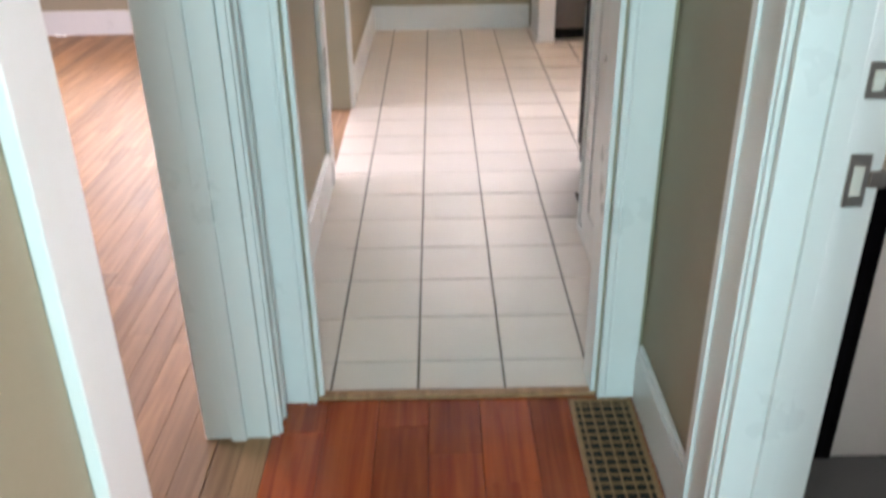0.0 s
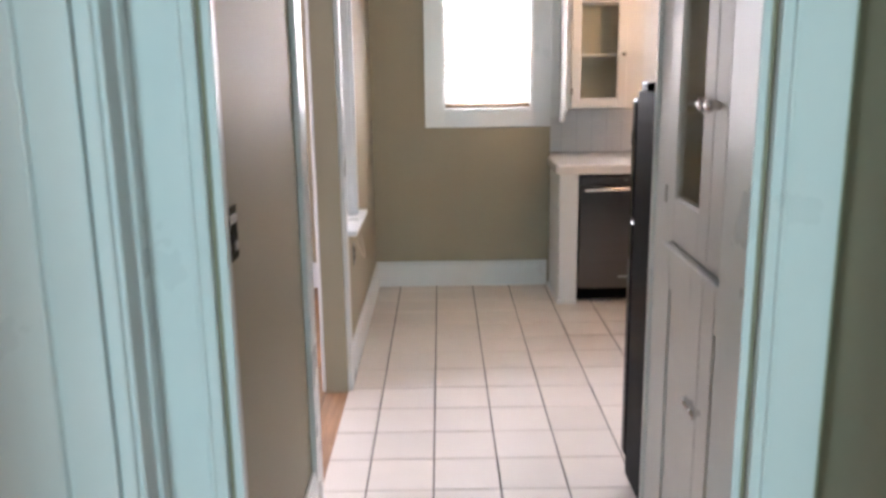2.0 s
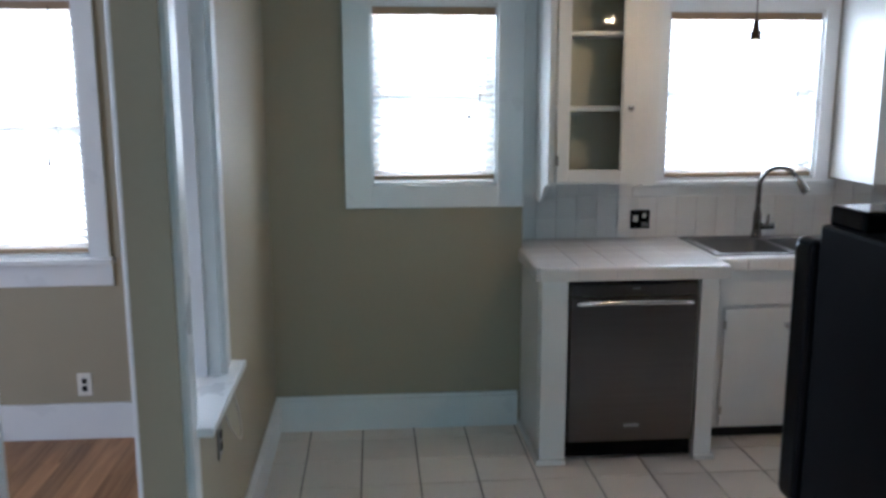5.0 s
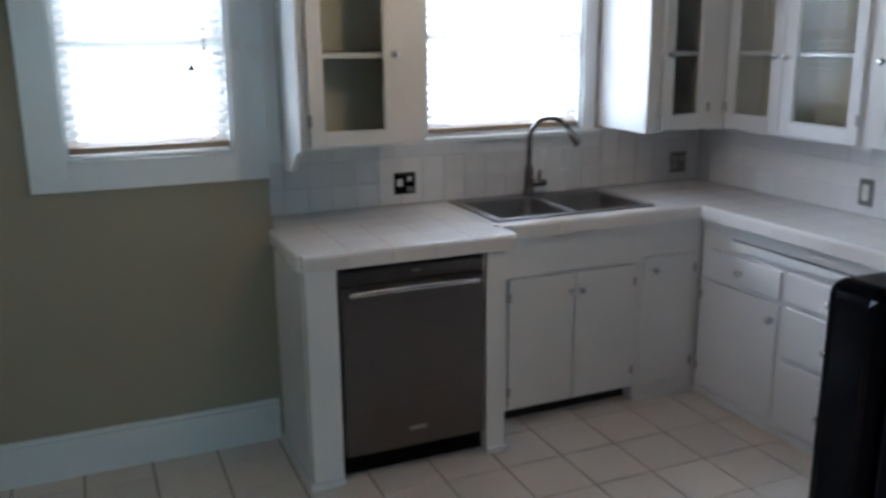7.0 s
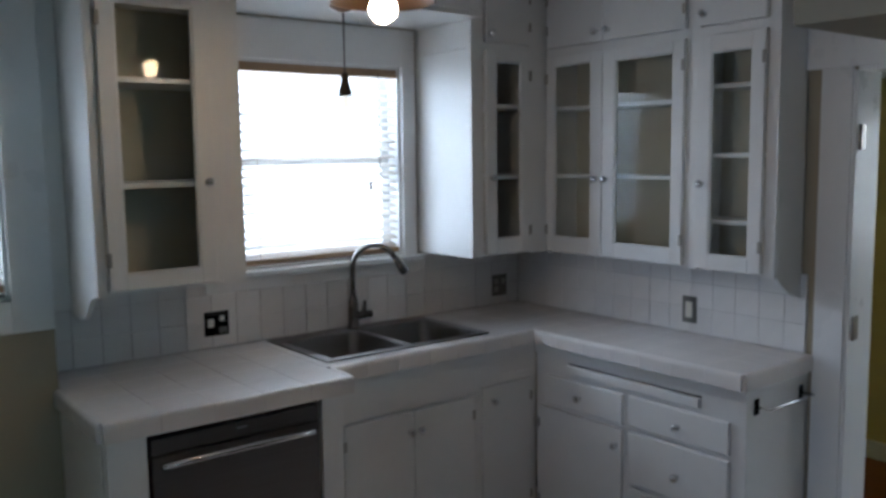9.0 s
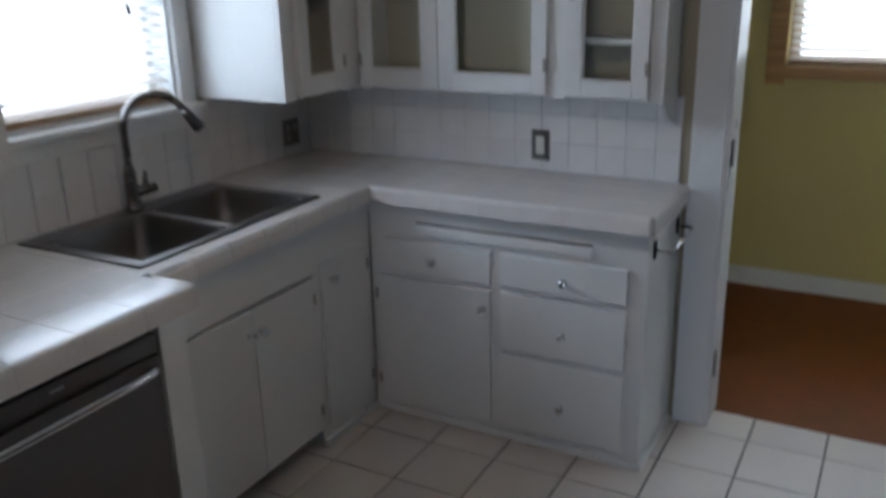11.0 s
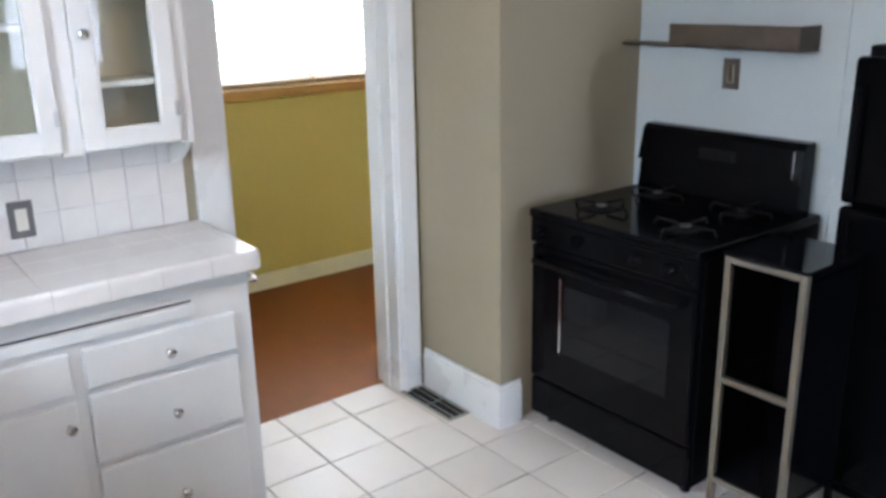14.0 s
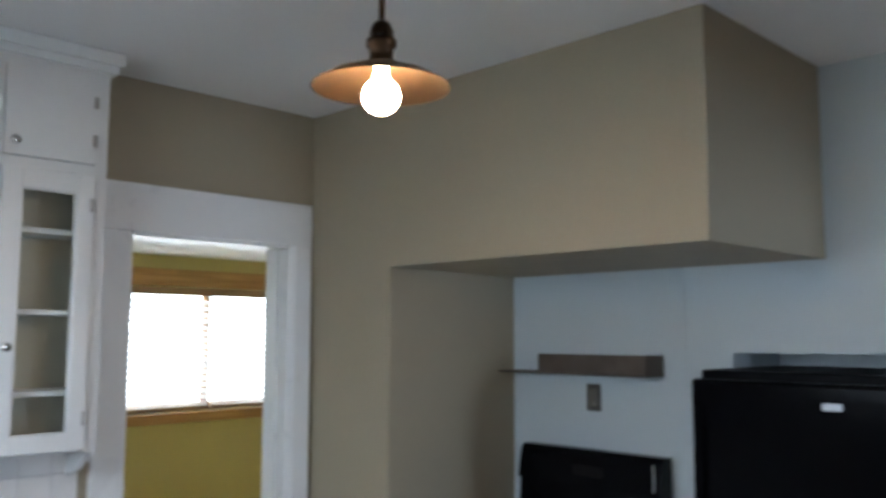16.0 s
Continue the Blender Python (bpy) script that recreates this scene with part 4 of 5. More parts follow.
def wall_cabinets():
    # beside the first window, its back in the recess
    c = thing("wall_cabinet", (1.58, -0.16, 1.27), "tall white wall cabinet with one glass door beside the window", "cabinet", "wall cabinets")
    cy = -0.295
    carcass(c, 1.300, 1.800, cy, -0.002, 1.275, 2.235, "y")
    part("face_frame", boxes((1.300, 1.330, cy - 0.02, cy - 0.001, 1.275, H - 0.07), (1.692, 1.800, cy - 0.02, cy - 0.001, 1.275, H - 0.07), (1.330, 1.692, cy - 0.02, cy - 0.001, 2.236, 2.262), (1.330, 1.692, cy - 0.02, cy - 0.001, H - 0.10, H - 0.07), (1.330, 1.692, cy - 0.02, cy - 0.001, 1.275, 1.288)), CAB, c)
    part("top_box", boxes((1.300, 1.800, cy, -0.002, 2.237, H - 0.002)), CAB, c)
    shelves(c, 1.32, 1.780, cy + 0.01, -0.012, (1.62, 1.955))
    glass_door(c, "y", cy - 0.02, 1.333, 1.689, 1.290, 2.233, 1.387, 1.635, 1.340, 2.187, (1.664, 1.625), 1.335)
    slab_door(c, "y", cy - 0.02, 1.333, 1.689, 2.264, H - 0.104, (1.664, 2.297), 1.335, lip=False)
    part("return_panel", boxes((1.2445, 1.299, -0.001, RB - 0.012, 1.20, H - 0.002), (1.782, 1.800, -0.001, RB - 0.024, 1.275, H - 0.002)), CAB, c, "white painted panels closing to the recess wall")
    side_bracket(c, [(0.0, 1.275), (0.0, 1.180), (-0.04, 1.172), (-0.10, 1.172), (-0.15, 1.185), (-0.19, 1.215), (-0.235, 1.255), (-0.30, 1.275)], "x", 1.300, 0.018)
    # over the sink
    s = thing("bridge_cabinet", (2.36, -0.1, 2.30), "white shallow cabinet bridging over the sink window", "cabinet", "wall cabinets")
    part("body", boxes((1.801, 2.949, -0.245, RB - 0.024, 2.285, H - 0.002)), CAB, s)
    for a, b, k, h in ((1.835, 2.370, 2.32, 1.838), (2.380, 2.915, 2.43, 2.912)):
        slab_door(s, "y", -0.245, a, b, 2.305, H - 0.09, (k, 2.335), h, lip=False)
    # corner and east wall
    ky, fx = -0.145, 3.410
    k = thing("wall_cabinet", (3.13, 0.0, 1.24), "white corner wall cabinet with a narrow glass door", "cabinet", "wall cabinets")
    carcass(k, 2.950, fx, ky, RB - 0.007, 1.245, 2.165, "y")
    part("face_frame", boxes((2.950, 3.018, ky - 0.02, ky - 0.001, 1.245, H - 0.07), (3.292, fx, ky - 0.02, ky - 0.001, 1.245, H - 0.07), (3.018, 3.292, ky - 0.02, ky - 0.001, 2.16, 2.19), (3.018, 3.292, ky - 0.02, ky - 0.001, H - 0.10, H - 0.07)), CAB, k)
    part("top_box", boxes((2.950, fx, ky, RB - 0.007, 2.167, H - 0.002)), CAB, k)
    shelves(k, 2.97, fx - 0.02, ky + 0.01, RB - 0.02, (1.60, 1.92))
    glass_door(k, "y", ky - 0.02, 3.021, 3.289, 1.255, 2.158, 3.078, 3.230, 1.322, 2.115, (3.045, 1.60), 3.285)
    slab_door(k, "y", ky - 0.02, 3.021, 3.289, 2.193, H - 0.104, (3.045, 2.23), 3.285, lip=False)
    e = thing("wall_cabinet", (3.5, -0.8, 1.24), "white wall cabinet with three glass doors and small doors above", "cabinet", "wall cabinets")
    y1 = ky - 0.022
    bx = fx + 0.02
    carcass(e, bx, EX - 0.007, -1.345, y1, 1.235, 2.165, "x")
    part("face_frame", boxes((fx, bx - 0.001, y1 - 0.012, y1, 1.235, H - 0.07), (fx, bx - 0.001, -1.008, -0.948, 1.235, H - 0.07), (fx, bx - 0.001, -1.345, -1.300, 1.235, H - 0.07), (fx, bx - 0.001, -0.948, y1 - 0.012, 2.150, 2.182), (fx, bx - 0.001, -1.300, -1.008, 2.150, 2.182), (fx, bx - 0.001, -0.948, y1 - 0.012, H - 0.10, H - 0.07), (fx, bx - 0.001, -1.300, -1.008, H - 0.10, H - 0.07)), CAB, e)
    part("top_box", boxes((bx, EX - 0.007, -1.345, y1, 2.167, H - 0.002)), CAB, e)
    part("divider", boxes((bx, EX - 0.016, -0.987, -0.97, 1.253, 2.147)), CAB, e)
    shelves(e, bx + 0.007, EX - 0.016, -0.969, y1 - 0.018, (1.60, 1.91))
    shelves(e, bx + 0.007, EX - 0.016, -1.326, -0.988, (1.43, 1.69, 1.955))
    glass_door(e, "x", fx, -0.520, y1 - 0.014, 1.250, 2.147, -0.455, -0.232, 1.318, 2.105, (-0.494, 1.59), y1 - 0.018)
    glass_door(e, "x", fx, -0.945, -0.524, 1.250, 2.147, -0.893, -0.590, 1.310, 2.100, (-0.552, 1.59), -0.941)
    glass_door(e, "x", fx, -1.298, -1.010, 1.248, 2.147, -1.245, -1.070, 1.302, 2.085, (-1.040, 1.580), -1.294)
    for a, b, kk, h in ((-0.520, y1 - 0.014, -0.49, y1 - 0.018), (-0.945, -0.524, -0.556, -0.941), (-1.298, -1.010, -1.037, -1.294)):
        slab_door(e, "x", fx, a, b, 2.185, H - 0.104, (kk, 2.228), h, lip=False)
    side_bracket(e, [(EX - 0.007, 1.235), (EX - 0.007, 1.14), (EX - 0.04, 1.15), (EX - 0.09, 1.165), (EX - 0.15, 1.205), (EX - 0.18, 1.235)], "y", -1.345, 0.018)
    trim("crown_moulding", [(1.285, 1.815, -0.340, -0.003, H - 0.07, H - 0.045), (1.275, 1.825, -0.355, -0.003, H - 0.045, H - 0.001)], "white crown moulding on the cabinet top", 0.004)
    trim("crown_moulding", [(1.826, 2.935, -0.270, -0.003, H - 0.07, H - 0.001)], "white crown moulding on the cabinet top", 0.004)
    trim("crown_moulding", [(fx - 0.025, EX - 0.001, -1.365, ky - 0.05, H - 0.07, H - 0.045), (fx - 0.040, EX - 0.001, -1.380, ky - 0.05, H - 0.045, H - 0.001), (2.936, fx - 0.041, ky - 0.048, -0.003, H - 0.07, H - 0.001)], "white crown moulding on the cabinet top", 0.004)


wall_cabinets()


# ---- pantry cabinet in the passage ----
def pantry():
    fx, y0, y1 = 1.080, -4.600, -3.625
    c = thing("pantry_cabinet", (1.33, -4.05, 0), "tall white built-in pantry with glass doors over panelled doors", "cabinet")
    part("body", boxes((fx + 0.02, 1.60, y0, y1, 0.0, 1.145), (fx + 0.02, 1.60, y0, y1, 2.28, H - 0.002), (1.45, 1.60, y0, y1, 1.145, 2.28), (fx + 0.02, 1.45, y0, y0 + 0.02, 1.145, 2.28), (fx + 0.02, 1.45, y1 - 0.02, y1, 1.145, 2.28)), CAB, c)
    part("back_panel", boxes((1.44, 1.449, y0 + 0.021, y1 - 0.021, 1.146, 2.279)), CABIN, c, "beige inside back panel")
    part("face_frame", boxes((fx, fx + 0.019, y0, y0 + 0.03, 0, H - 0.002), (fx, fx + 0.019, y1 - 0.172, y1, 0, H - 0.002), (fx, fx + 0.019, y0 + 0.03, y1 - 0.172, 2.26, H - 0.002), (fx, fx + 0.019, y0 + 0.03, y1 - 0.172, 1.150, 1.172), (fx, fx + 0.019, y0 + 0.03, y1 - 0.172, 0, 0.06)), CAB, c)
    part("end_trim", boxes((fx - 0.012, fx + 0.03, y1, y1 + 0.016, 0, H - 0.002), bevel=0.003), CAB, c)
    shelves(c, fx + 0.03, 1.439, y0 + 0.021, y1 - 0.021, (1.49, 1.84))
    ym = -4.158
    for a, b, k, h in ((ym + 0.002, y1 - 0.175, ym + 0.028, y1 - 0.179), (y0 + 0.032, ym - 0.002, ym - 0.028, y0 + 0.036)):
        glass_door(c, "x", fx, a, b, 1.176, 2.256, a + 0.075, b - 0.085, 1.275, 2.165, (k, 1.520), h)
        d = slab_door(c, "x", fx, a, b, 0.064, 1.147, (k, 0.835), h, lip=False)
        st = 0.085
        part("door_stile", boxes((fx - 0.026, fx - 0.019, a, a + st, 0.064, 1.147), (fx - 0.026, fx - 0.019, b - st, b, 0.064, 1.147), (fx - 0.026, fx - 0.019, a + st, b - st, 0.064, 0.19), (fx - 0.026, fx - 0.019, a + st, b - st, 1.04, 1.147), bevel=0.0015, segments=1), CAB, d)
    part("base_shoe", boxes((fx - 0.012, fx, y0, y1, 0, 0.035), bevel=0.004), CAB, c)


pantry()


# ---- appliances ----
def refrigerator():
    x0, x1, yb, yf, top = 1.178, 2.080, -3.595, -2.850, 1.508
    f = thing("refrigerator", ((x0 + x1) / 2, -3.1, 0), "black refrigerator with two flush doors", "refrigerator")
    part("body", boxes((x0, x1, yb, yf - 0.075, 0.03, top - 0.008), bevel=0.006), BLACKTEX, f, "black textured side panels")
    for z0, z1 in ((0.09, 1.02), (1.03, top - 0.036)):
        d = part("door", boxes((x0 - 0.003, x1 + 0.003, yf - 0.068, yf, z0, z1), bevel=0.016, segments=4), BLACK, f, "glossy black door")
        part("handle", boxes((x1 - 0.05, x1 - 0.022, yf + 0.001, yf + 0.028, (z1 - 0.42) if z0 < 0.5 else z0 + 0.03, z1 - 0.03 if z0 < 0.5 else z0 + 0.36), bevel=0.008, segments=3), BLACK, d)
    part("badge", boxes((1.575, 1.635, yf + 0.0005, yf + 0.003, 1.390, 1.412), bevel=0.001, segments=1), GREYBAR, f, "small grey badge")
    part("hinge_cover", boxes((x0 + 0.01, x0 + 0.10, yf - 0.17, yf - 0.08, top - 0.010, top + 0.022), bevel=0.006), BLACK, f)
    part("grille", boxes((x0 + 0.01, x1 - 0.01, yf - 0.07, yf - 0.05, 0.03, 0.085)), BLACK, f)
    for x in (x0 + 0.06, x1 - 0.06):
        for y in (yf - 0.12, yb + 0.08):
            part("foot", lathe([(0.022, 0), (0.022, 0.012), (0.012, 0.015), (0.012, 0.035)], (x, y, 0.0025)), BLACK, f)


def stove():
    x0, x1, yb, yf, top = 2.300, 3.052, -3.165, -2.475, 0.895
    s = thing("gas_range", ((x0 + x1) / 2, -2.8, 0), "black freestanding gas range with a tall back panel", "stove")
    part("body", boxes((x0, x1, yb, yf - 0.035, 0.05, 0.86), bevel=0.004), BLACKTEX, s, "black enamel body")
    part("cooktop", boxes((x0 - 0.004, x1 + 0.004, yb, yf + 0.012, 0.862, top), bevel=0.010, segments=3), BLACK, s, "glossy black cooktop")
    part("control_panel", boxes((x0, x1, yf - 0.034, yf + 0.004, 0.765, 0.860), bevel=0.006), BLACK, s)
    for i in range(4):
        x = x0 + 0.11 + (0.175 if i > 1 else 0.13) * i - (0.06 if i > 1 else 0) + (0.12 if i > 1 else 0)
        part("control_knob", lathe([(0.024, 0), (0.024, 0.006), (0.019, 0.012), (0.017, 0.03), (0.010, 0.033)], (x, yf + 0.004, 0.812), (0, 1, 0.1), 18), BLACK, s, "round black control knob")
    door = part("oven_door", boxes((x0 + 0.004, x1 - 0.004, yf - 0.033, yf, 0.215, 0.758), bevel=0.008, segments=3), BLACK, s, "glossy black oven door")
    part("oven_window", boxes((x0 + 0.095, x1 - 0.165, yf + 0.0004, yf + 0.004, 0.36, 0.635), bevel=0.002, segments=1), BLACKGLASS, door, "dark reflective oven glass")
    part("oven_handle", tube([(x0 + 0.05, yf, 0.71), (x0 + 0.06, yf + 0.045, 0.71), (x1 - 0.06, yf + 0.045, 0.71), (x1 - 0.05, yf, 0.71)], 0.012, 12), BLACK, door, "black bar handle")
    part("window_trim", boxes((x1 - 0.166, x1 - 0.158, yf, yf + 0.005, 0.36, 0.655)), CHROME, door, "bright metal trim strip")
    part("drawer", boxes((x0 + 0.004, x1 - 0.004, yf - 0.033, yf - 0.004, 0.055, 0.207), bevel=0.008, segments=3), BLACK, s, "black storage drawer")
    bm = bmesh.new()
    prof = [(0.0, top), (0.085, top), (0.075, 1.00), (0.095, 1.005), (0.07, 1.125), (0.05, 1.145), (0.0, 1.145)]
    for x in (x0 + 0.045, x1 - 0.002):
        bm.faces.new([bm.verts.new((x, yb + d, z)) for d, z in prof])
    bm.verts.ensure_lookup_table()
    m = len(prof)
    for i in range(m):
        bm.faces.new([bm.verts[i], bm.verts[(i + 1) % m], bm.verts[m + (i + 1) % m], bm.verts[m + i]])
    guard = part("back_panel", bm, BLACK, s, "black backing added to darken the stand with controls")
    part("display", boxes((x0 + 0.30, x0 + 0.46, yb + 0.083, yb + 0.090, 1.045, 1.085)), BLACKGLASS, guard)
    part("trim_strip", boxes((x0 + 0.065, x0 + 0.071, yb + 0.086, yb + 0.096, 1.02, 1.12)), CHROME, guard, "bright metal trim strip")
    for cx in (x0 + 0.19, x1 - 0.19):
        for cy in (yb + 0.20, yf - 0.17):
            b = part("burner", lathe([(0.050, top), (0.050, top + 0.005), (0.030, top + 0.008), (0.029, top + 0.013), (0.0, top + 0.014)], (cx, cy, 0), steps=20), IRON, s, "round black burner")
            part("burner_ring", lathe([(0.022, top + 0.0142), (0.022, top + 0.0165), (0.012, top + 0.0165), (0.012, top + 0.0142)], (cx, cy, 0), steps=16), NICKEL, b, "small bright cap ring")
            g = bmesh.new()
            for a in range(4):
                w = Vector((math.cos(a * math.pi / 2), math.sin(a * math.pi / 2), 0))
                tube([Vector((cx, cy, top + 0.019)) + w * 0.03, Vector((cx, cy, top + 0.020)) + w * 0.115, Vector((cx, cy, top)) + w * 0.125], 0.005, 6, g)
            part("grate", g, IRON, s, "black cast iron grate")
    for x in (x0 + 0.05, x1 - 0.05):
        for y in (yf - 0.08, yb + 0.08):
            part("foot", lathe([(0.018, 0.002), (0.018, 0.012), (0.012, 0.015), (0.012, 0.052)], (x, y, 0)), BLACK, s)


def side_table():
    x0, x1, y0, y1, top = 1.975, 2.245, -2.835, -2.520, 0.890
    t = thing("side_table", ((x0 + x1) / 2, -2.74, 0), "narrow metal stand with a dark top between range and refrigerator", "table")
    r = 0.011
    for x in (x0 + r, x1 - r):
        for y in (y0 + r, y1 - r):
            part("leg", boxes((x - r, x + r, y - r, y + r, 0.002, top), bevel=0.002, segments=1), BEIGEMETAL if y > -2.7 else BLACK, t)
    for z in (top - 0.022, 0.47, 0.11):
        part("rail", boxes((x0 + 2 * r, x1 - 2 * r, y1 - 2 * r, y1, z, z + 0.02), bevel=0.002, segments=1), BEIGEMETAL, t)
        part("rail", boxes((x0 + 2 * r, x1 - 2 * r, y0, y0 + 2 * r, z, z + 0.02), bevel=0.002, segments=1), BLACK, t)
        for x in (x0, x1 - 2 * r):
            part("rail", boxes((x, x + 2 * r, y0 + 2 * r, y1 - 2 * r, z, z + 0.02), bevel=0.002, segments=1), BLACK, t)
    part("top", boxes((x0 - 0.006, x1 + 0.006, y0 - 0.006, y1 + 0.006, top, top + 0.012), bevel=0.003), BLACKGLASS, t, "dark glossy top")
    # Black panels added to make the space under the top read dark.
    part("back_panel", boxes((x0 + 2 * r, x1 - 2 * r, y0 + 0.004, y0 + 0.010, 0.14, top - 0.03)), BLACK, t, "black backing added to darken the stand")
    for x in (x0 + 0.004, x1 - 0.010):
        part("side_panel", boxes((x, x + 0.006, y0 + 2 * r, y1 - 2 * r, 0.14, top - 0.03)), BLACK, t, "black side sheet added to darken the stand")
    part("shelf", boxes((x0 + 0.004, x1 - 0.004, y0 + 0.004, y1 - 0.004, 0.131, 0.137)), BLACKGLASS, t, "dark lower shelf")


refrigerator()
stove()
side_table()


def wall_shelf():
    s = thing("wall_shelf", (2.72, SW, 1.465), "worn metal wall shelf with a low upstand", "shelf")
    part("plate", boxes((2.385, 3.150, SW + 0.001, -3.06, 1.455, 1.463), bevel=0.001, segments=1), RUSTY, s)
    part("upstand", boxes((2.385, 2.92, -3.066, -3.058, 1.4635, 1.540), (2.385, 2.393, SW + 0.001, -3.067, 1.4635, 1.540), bevel=0.001, segments=1), RUSTY, s, "brownish metal upstand")


def pendant_lamp():
    x, y, z = 1.80, -1.19, 2.065
    p = thing("pendant_lamp", (x, y, H), "bronze pendant lamp with a flat saucer shade and lit bulb", "pendant lamp")
    part("canopy", lathe([(0.0, -0.001), (0.06, -0.002), (0.058, -0.012), (0.03, -0.028), (0.008, -0.034)], (x, y, H)), BRONZE, p)
    part("rod", tube([(x, y, H - 0.03), (x, y, z + 0.15)], 0.006, 8), BRONZE, p)
    part("socket", lathe([(0.010, 0.165), (0.018, 0.158), (0.024, 0.142), (0.024, 0.128), (0.030, 0.126), (0.030, 0.112), (0.023, 0.108), (0.023, 0.088), (0.032, 0.079)], (x, y, z)), BRONZE, p)
    part("socket_switch", tube([(x - 0.018, y + 0.02, z + 0.130), (x - 0.035, y + 0.035, z + 0.130)], 0.005, 8), BRONZE, p)
    bm = lathe([(0.030, 0.078), (0.045, 0.074), (0.10, 0.053), (0.132, 0.034), (0.136, 0.030), (0.132, 0.0325), (0.10, 0.050), (0.045, 0.070), (0.028, 0.072)], (x, y, z), steps=40)
    part("shade", bm, SHADEIN, p, "flat bronze saucer shade")
    part("bulb", lathe([(0.012, 0.072), (0.0135, 0.058)] + [(0.036 * math.sin(a), 0.014 + 0.036 * math.cos(a)) for a in [0.42 + 2.72 * i / 12 for i in range(13)]], (x, y, z), steps=20), BULB, p, "clear glowing bulb")


def sink_pendant():
    x, y, top = 2.295, -0.19, 2.284
    p = thing("sink_pendant", (x, y, top), "small dark pendant with a clear bell shade over the sink", "pendant lamp")
    part("canopy", lathe([(0.0, -0.001), (0.055, -0.002), (0.050, -0.016), (0.02, -0.032), (0.004, -0.036)], (x, y, top)), BRONZE, p)
    part("cord", tube([(x, y, top - 0.03), (x, y, 2.01)], 0.003, 6), DARKCORD, p)
    part("socket", lathe([(0.006, 0.125), (0.014, 0.118), (0.016, 0.09), (0.024, 0.07), (0.026, 0.045), (0.034, 0.035)], (x, y, 1.90)), BRONZE, p)
    part("shade", lathe([(0.030, 0.04), (0.036, 0.02), (0.044, -0.01), (0.050, -0.02), (0.047, -0.02), (0.041, -0.008), (0.033, 0.02), (0.026, 0.038)], (x, y, 1.90), steps=28), CABGLASS, p, "clear glass bell shade")
    part("bulb", lathe([(0.008, 0.035), (0.016, 0.02), (0.020, 0.0), (0.014, -0.016), (0.0, -0.02)], (x, y, 1.902), steps=16), glow("small_bulb", (1.0, 0.85, 0.65), 3.0), p)


def wall_plate(name, label, at, axis, w, h, insert, plate=None):
    """A socket or switch with its plate; axis is the way it faces: '-y', '-x', '+x' or '+y'."""
    x, y, z = at
    o = thing(name, at, label, "socket")

    def dim(u0, u1, d0, d1, v0, v1):
        if axis == "-y":
            return (x + u0, x + u1, y - d1, y - d0, z + v0, z + v1)
        if axis == "+y":
            return (x + u0, x + u1, y + d0, y + d1, z + v0, z + v1)
        if axis == "-x":
            return (x - d1, x - d0, y + u0, y + u1, z + v0, z + v1)
        return (x + d0, x + d1, y + u0, y + u1, z + v0, z + v1)

    part("plate", boxes(dim(-w / 2, w / 2, 0, 0.005, -h / 2, h / 2), bevel=0.002, segments=1), plate or PLATE, o)
    for cu, cv, iw, ih, mat in insert:
        part("insert", boxes(dim(cu - iw / 2, cu + iw / 2, 0.0052, 0.009, cv - ih / 2, cv + ih / 2), bevel=0.001, segments=1), mat, o)
    return o


trim("wall_batten", [(2.283, 2.298, SW, SW + 0.006, 0.0, 1.887)], "thin painted batten over a wall joint", 0.001, WHITEWALL)
wall_shelf()
pendant_lamp()
sink_pendant()
duplex = [(0, 0.019, 0.022, 0.026, DARK), (0, -0.019, 0.022, 0.026, DARK)]
wall_plate("wall_socket", "open dark twin socket box in the backsplash", (1.915, RB - 0.0115, 1.030), "-y", 0.105, 0.10, [(-0.026, 0.004, 0.026, 0.034, IVORY), (0.022, 0.020, 0.020, 0.022, IVORY), (0.026, -0.028, 0.036, 0.024, PLATE), (0, 0.040, 0.09, 0.012, DARK)], BLACK)
wall_plate("wall_socket", "steel cover plate on the backsplash in the corner", (3.465, RB - 0.0115, 1.028), "-y", 0.10, 0.11, [(-0.024, 0.02, 0.022, 0.028, NICKEL), (0.024, 0.02, 0.022, 0.028, NICKEL), (-0.024, -0.02, 0.022, 0.028, NICKEL)])
wall_plate("wall_socket", "steel plate with a white socket on the backsplash", (EX - 0.0115, -0.845, 1.030), "-x", 0.072, 0.115, [(0, 0, 0.034, 0.068, IVORY)])
wall_plate("wall_socket", "steel plate with a dark switch on the white wall", (2.723, SW, 1.356), "+y", 0.072, 0.115, [(0, 0, 0.012, 0.06, DARK), (0, 0, 0.03, 0.07, NICKEL)])
wall_plate("wall_socket", "dark wall plate with sockets in the passage", (0.0, -4.08, 1.240), "+x", 0.085, 0.125, [(0.0, 0.035, 0.05, 0.02, IVORY), (-0.015, -0.01, 0.02, 0.02, DARK), (0.015, -0.03, 0.02, 0.02, NICKEL)], BLACK)
wall_plate("wall_socket", "steel duplex socket under the pass-through", (0.0, -1.52, 0.60), "+x", 0.07, 0.115, duplex)
wall_plate("wall_socket", "small duplex socket in the front room", (-0.93, -0.001, 0.28), "-y", 0.07, 0.115, duplex, IVORY)


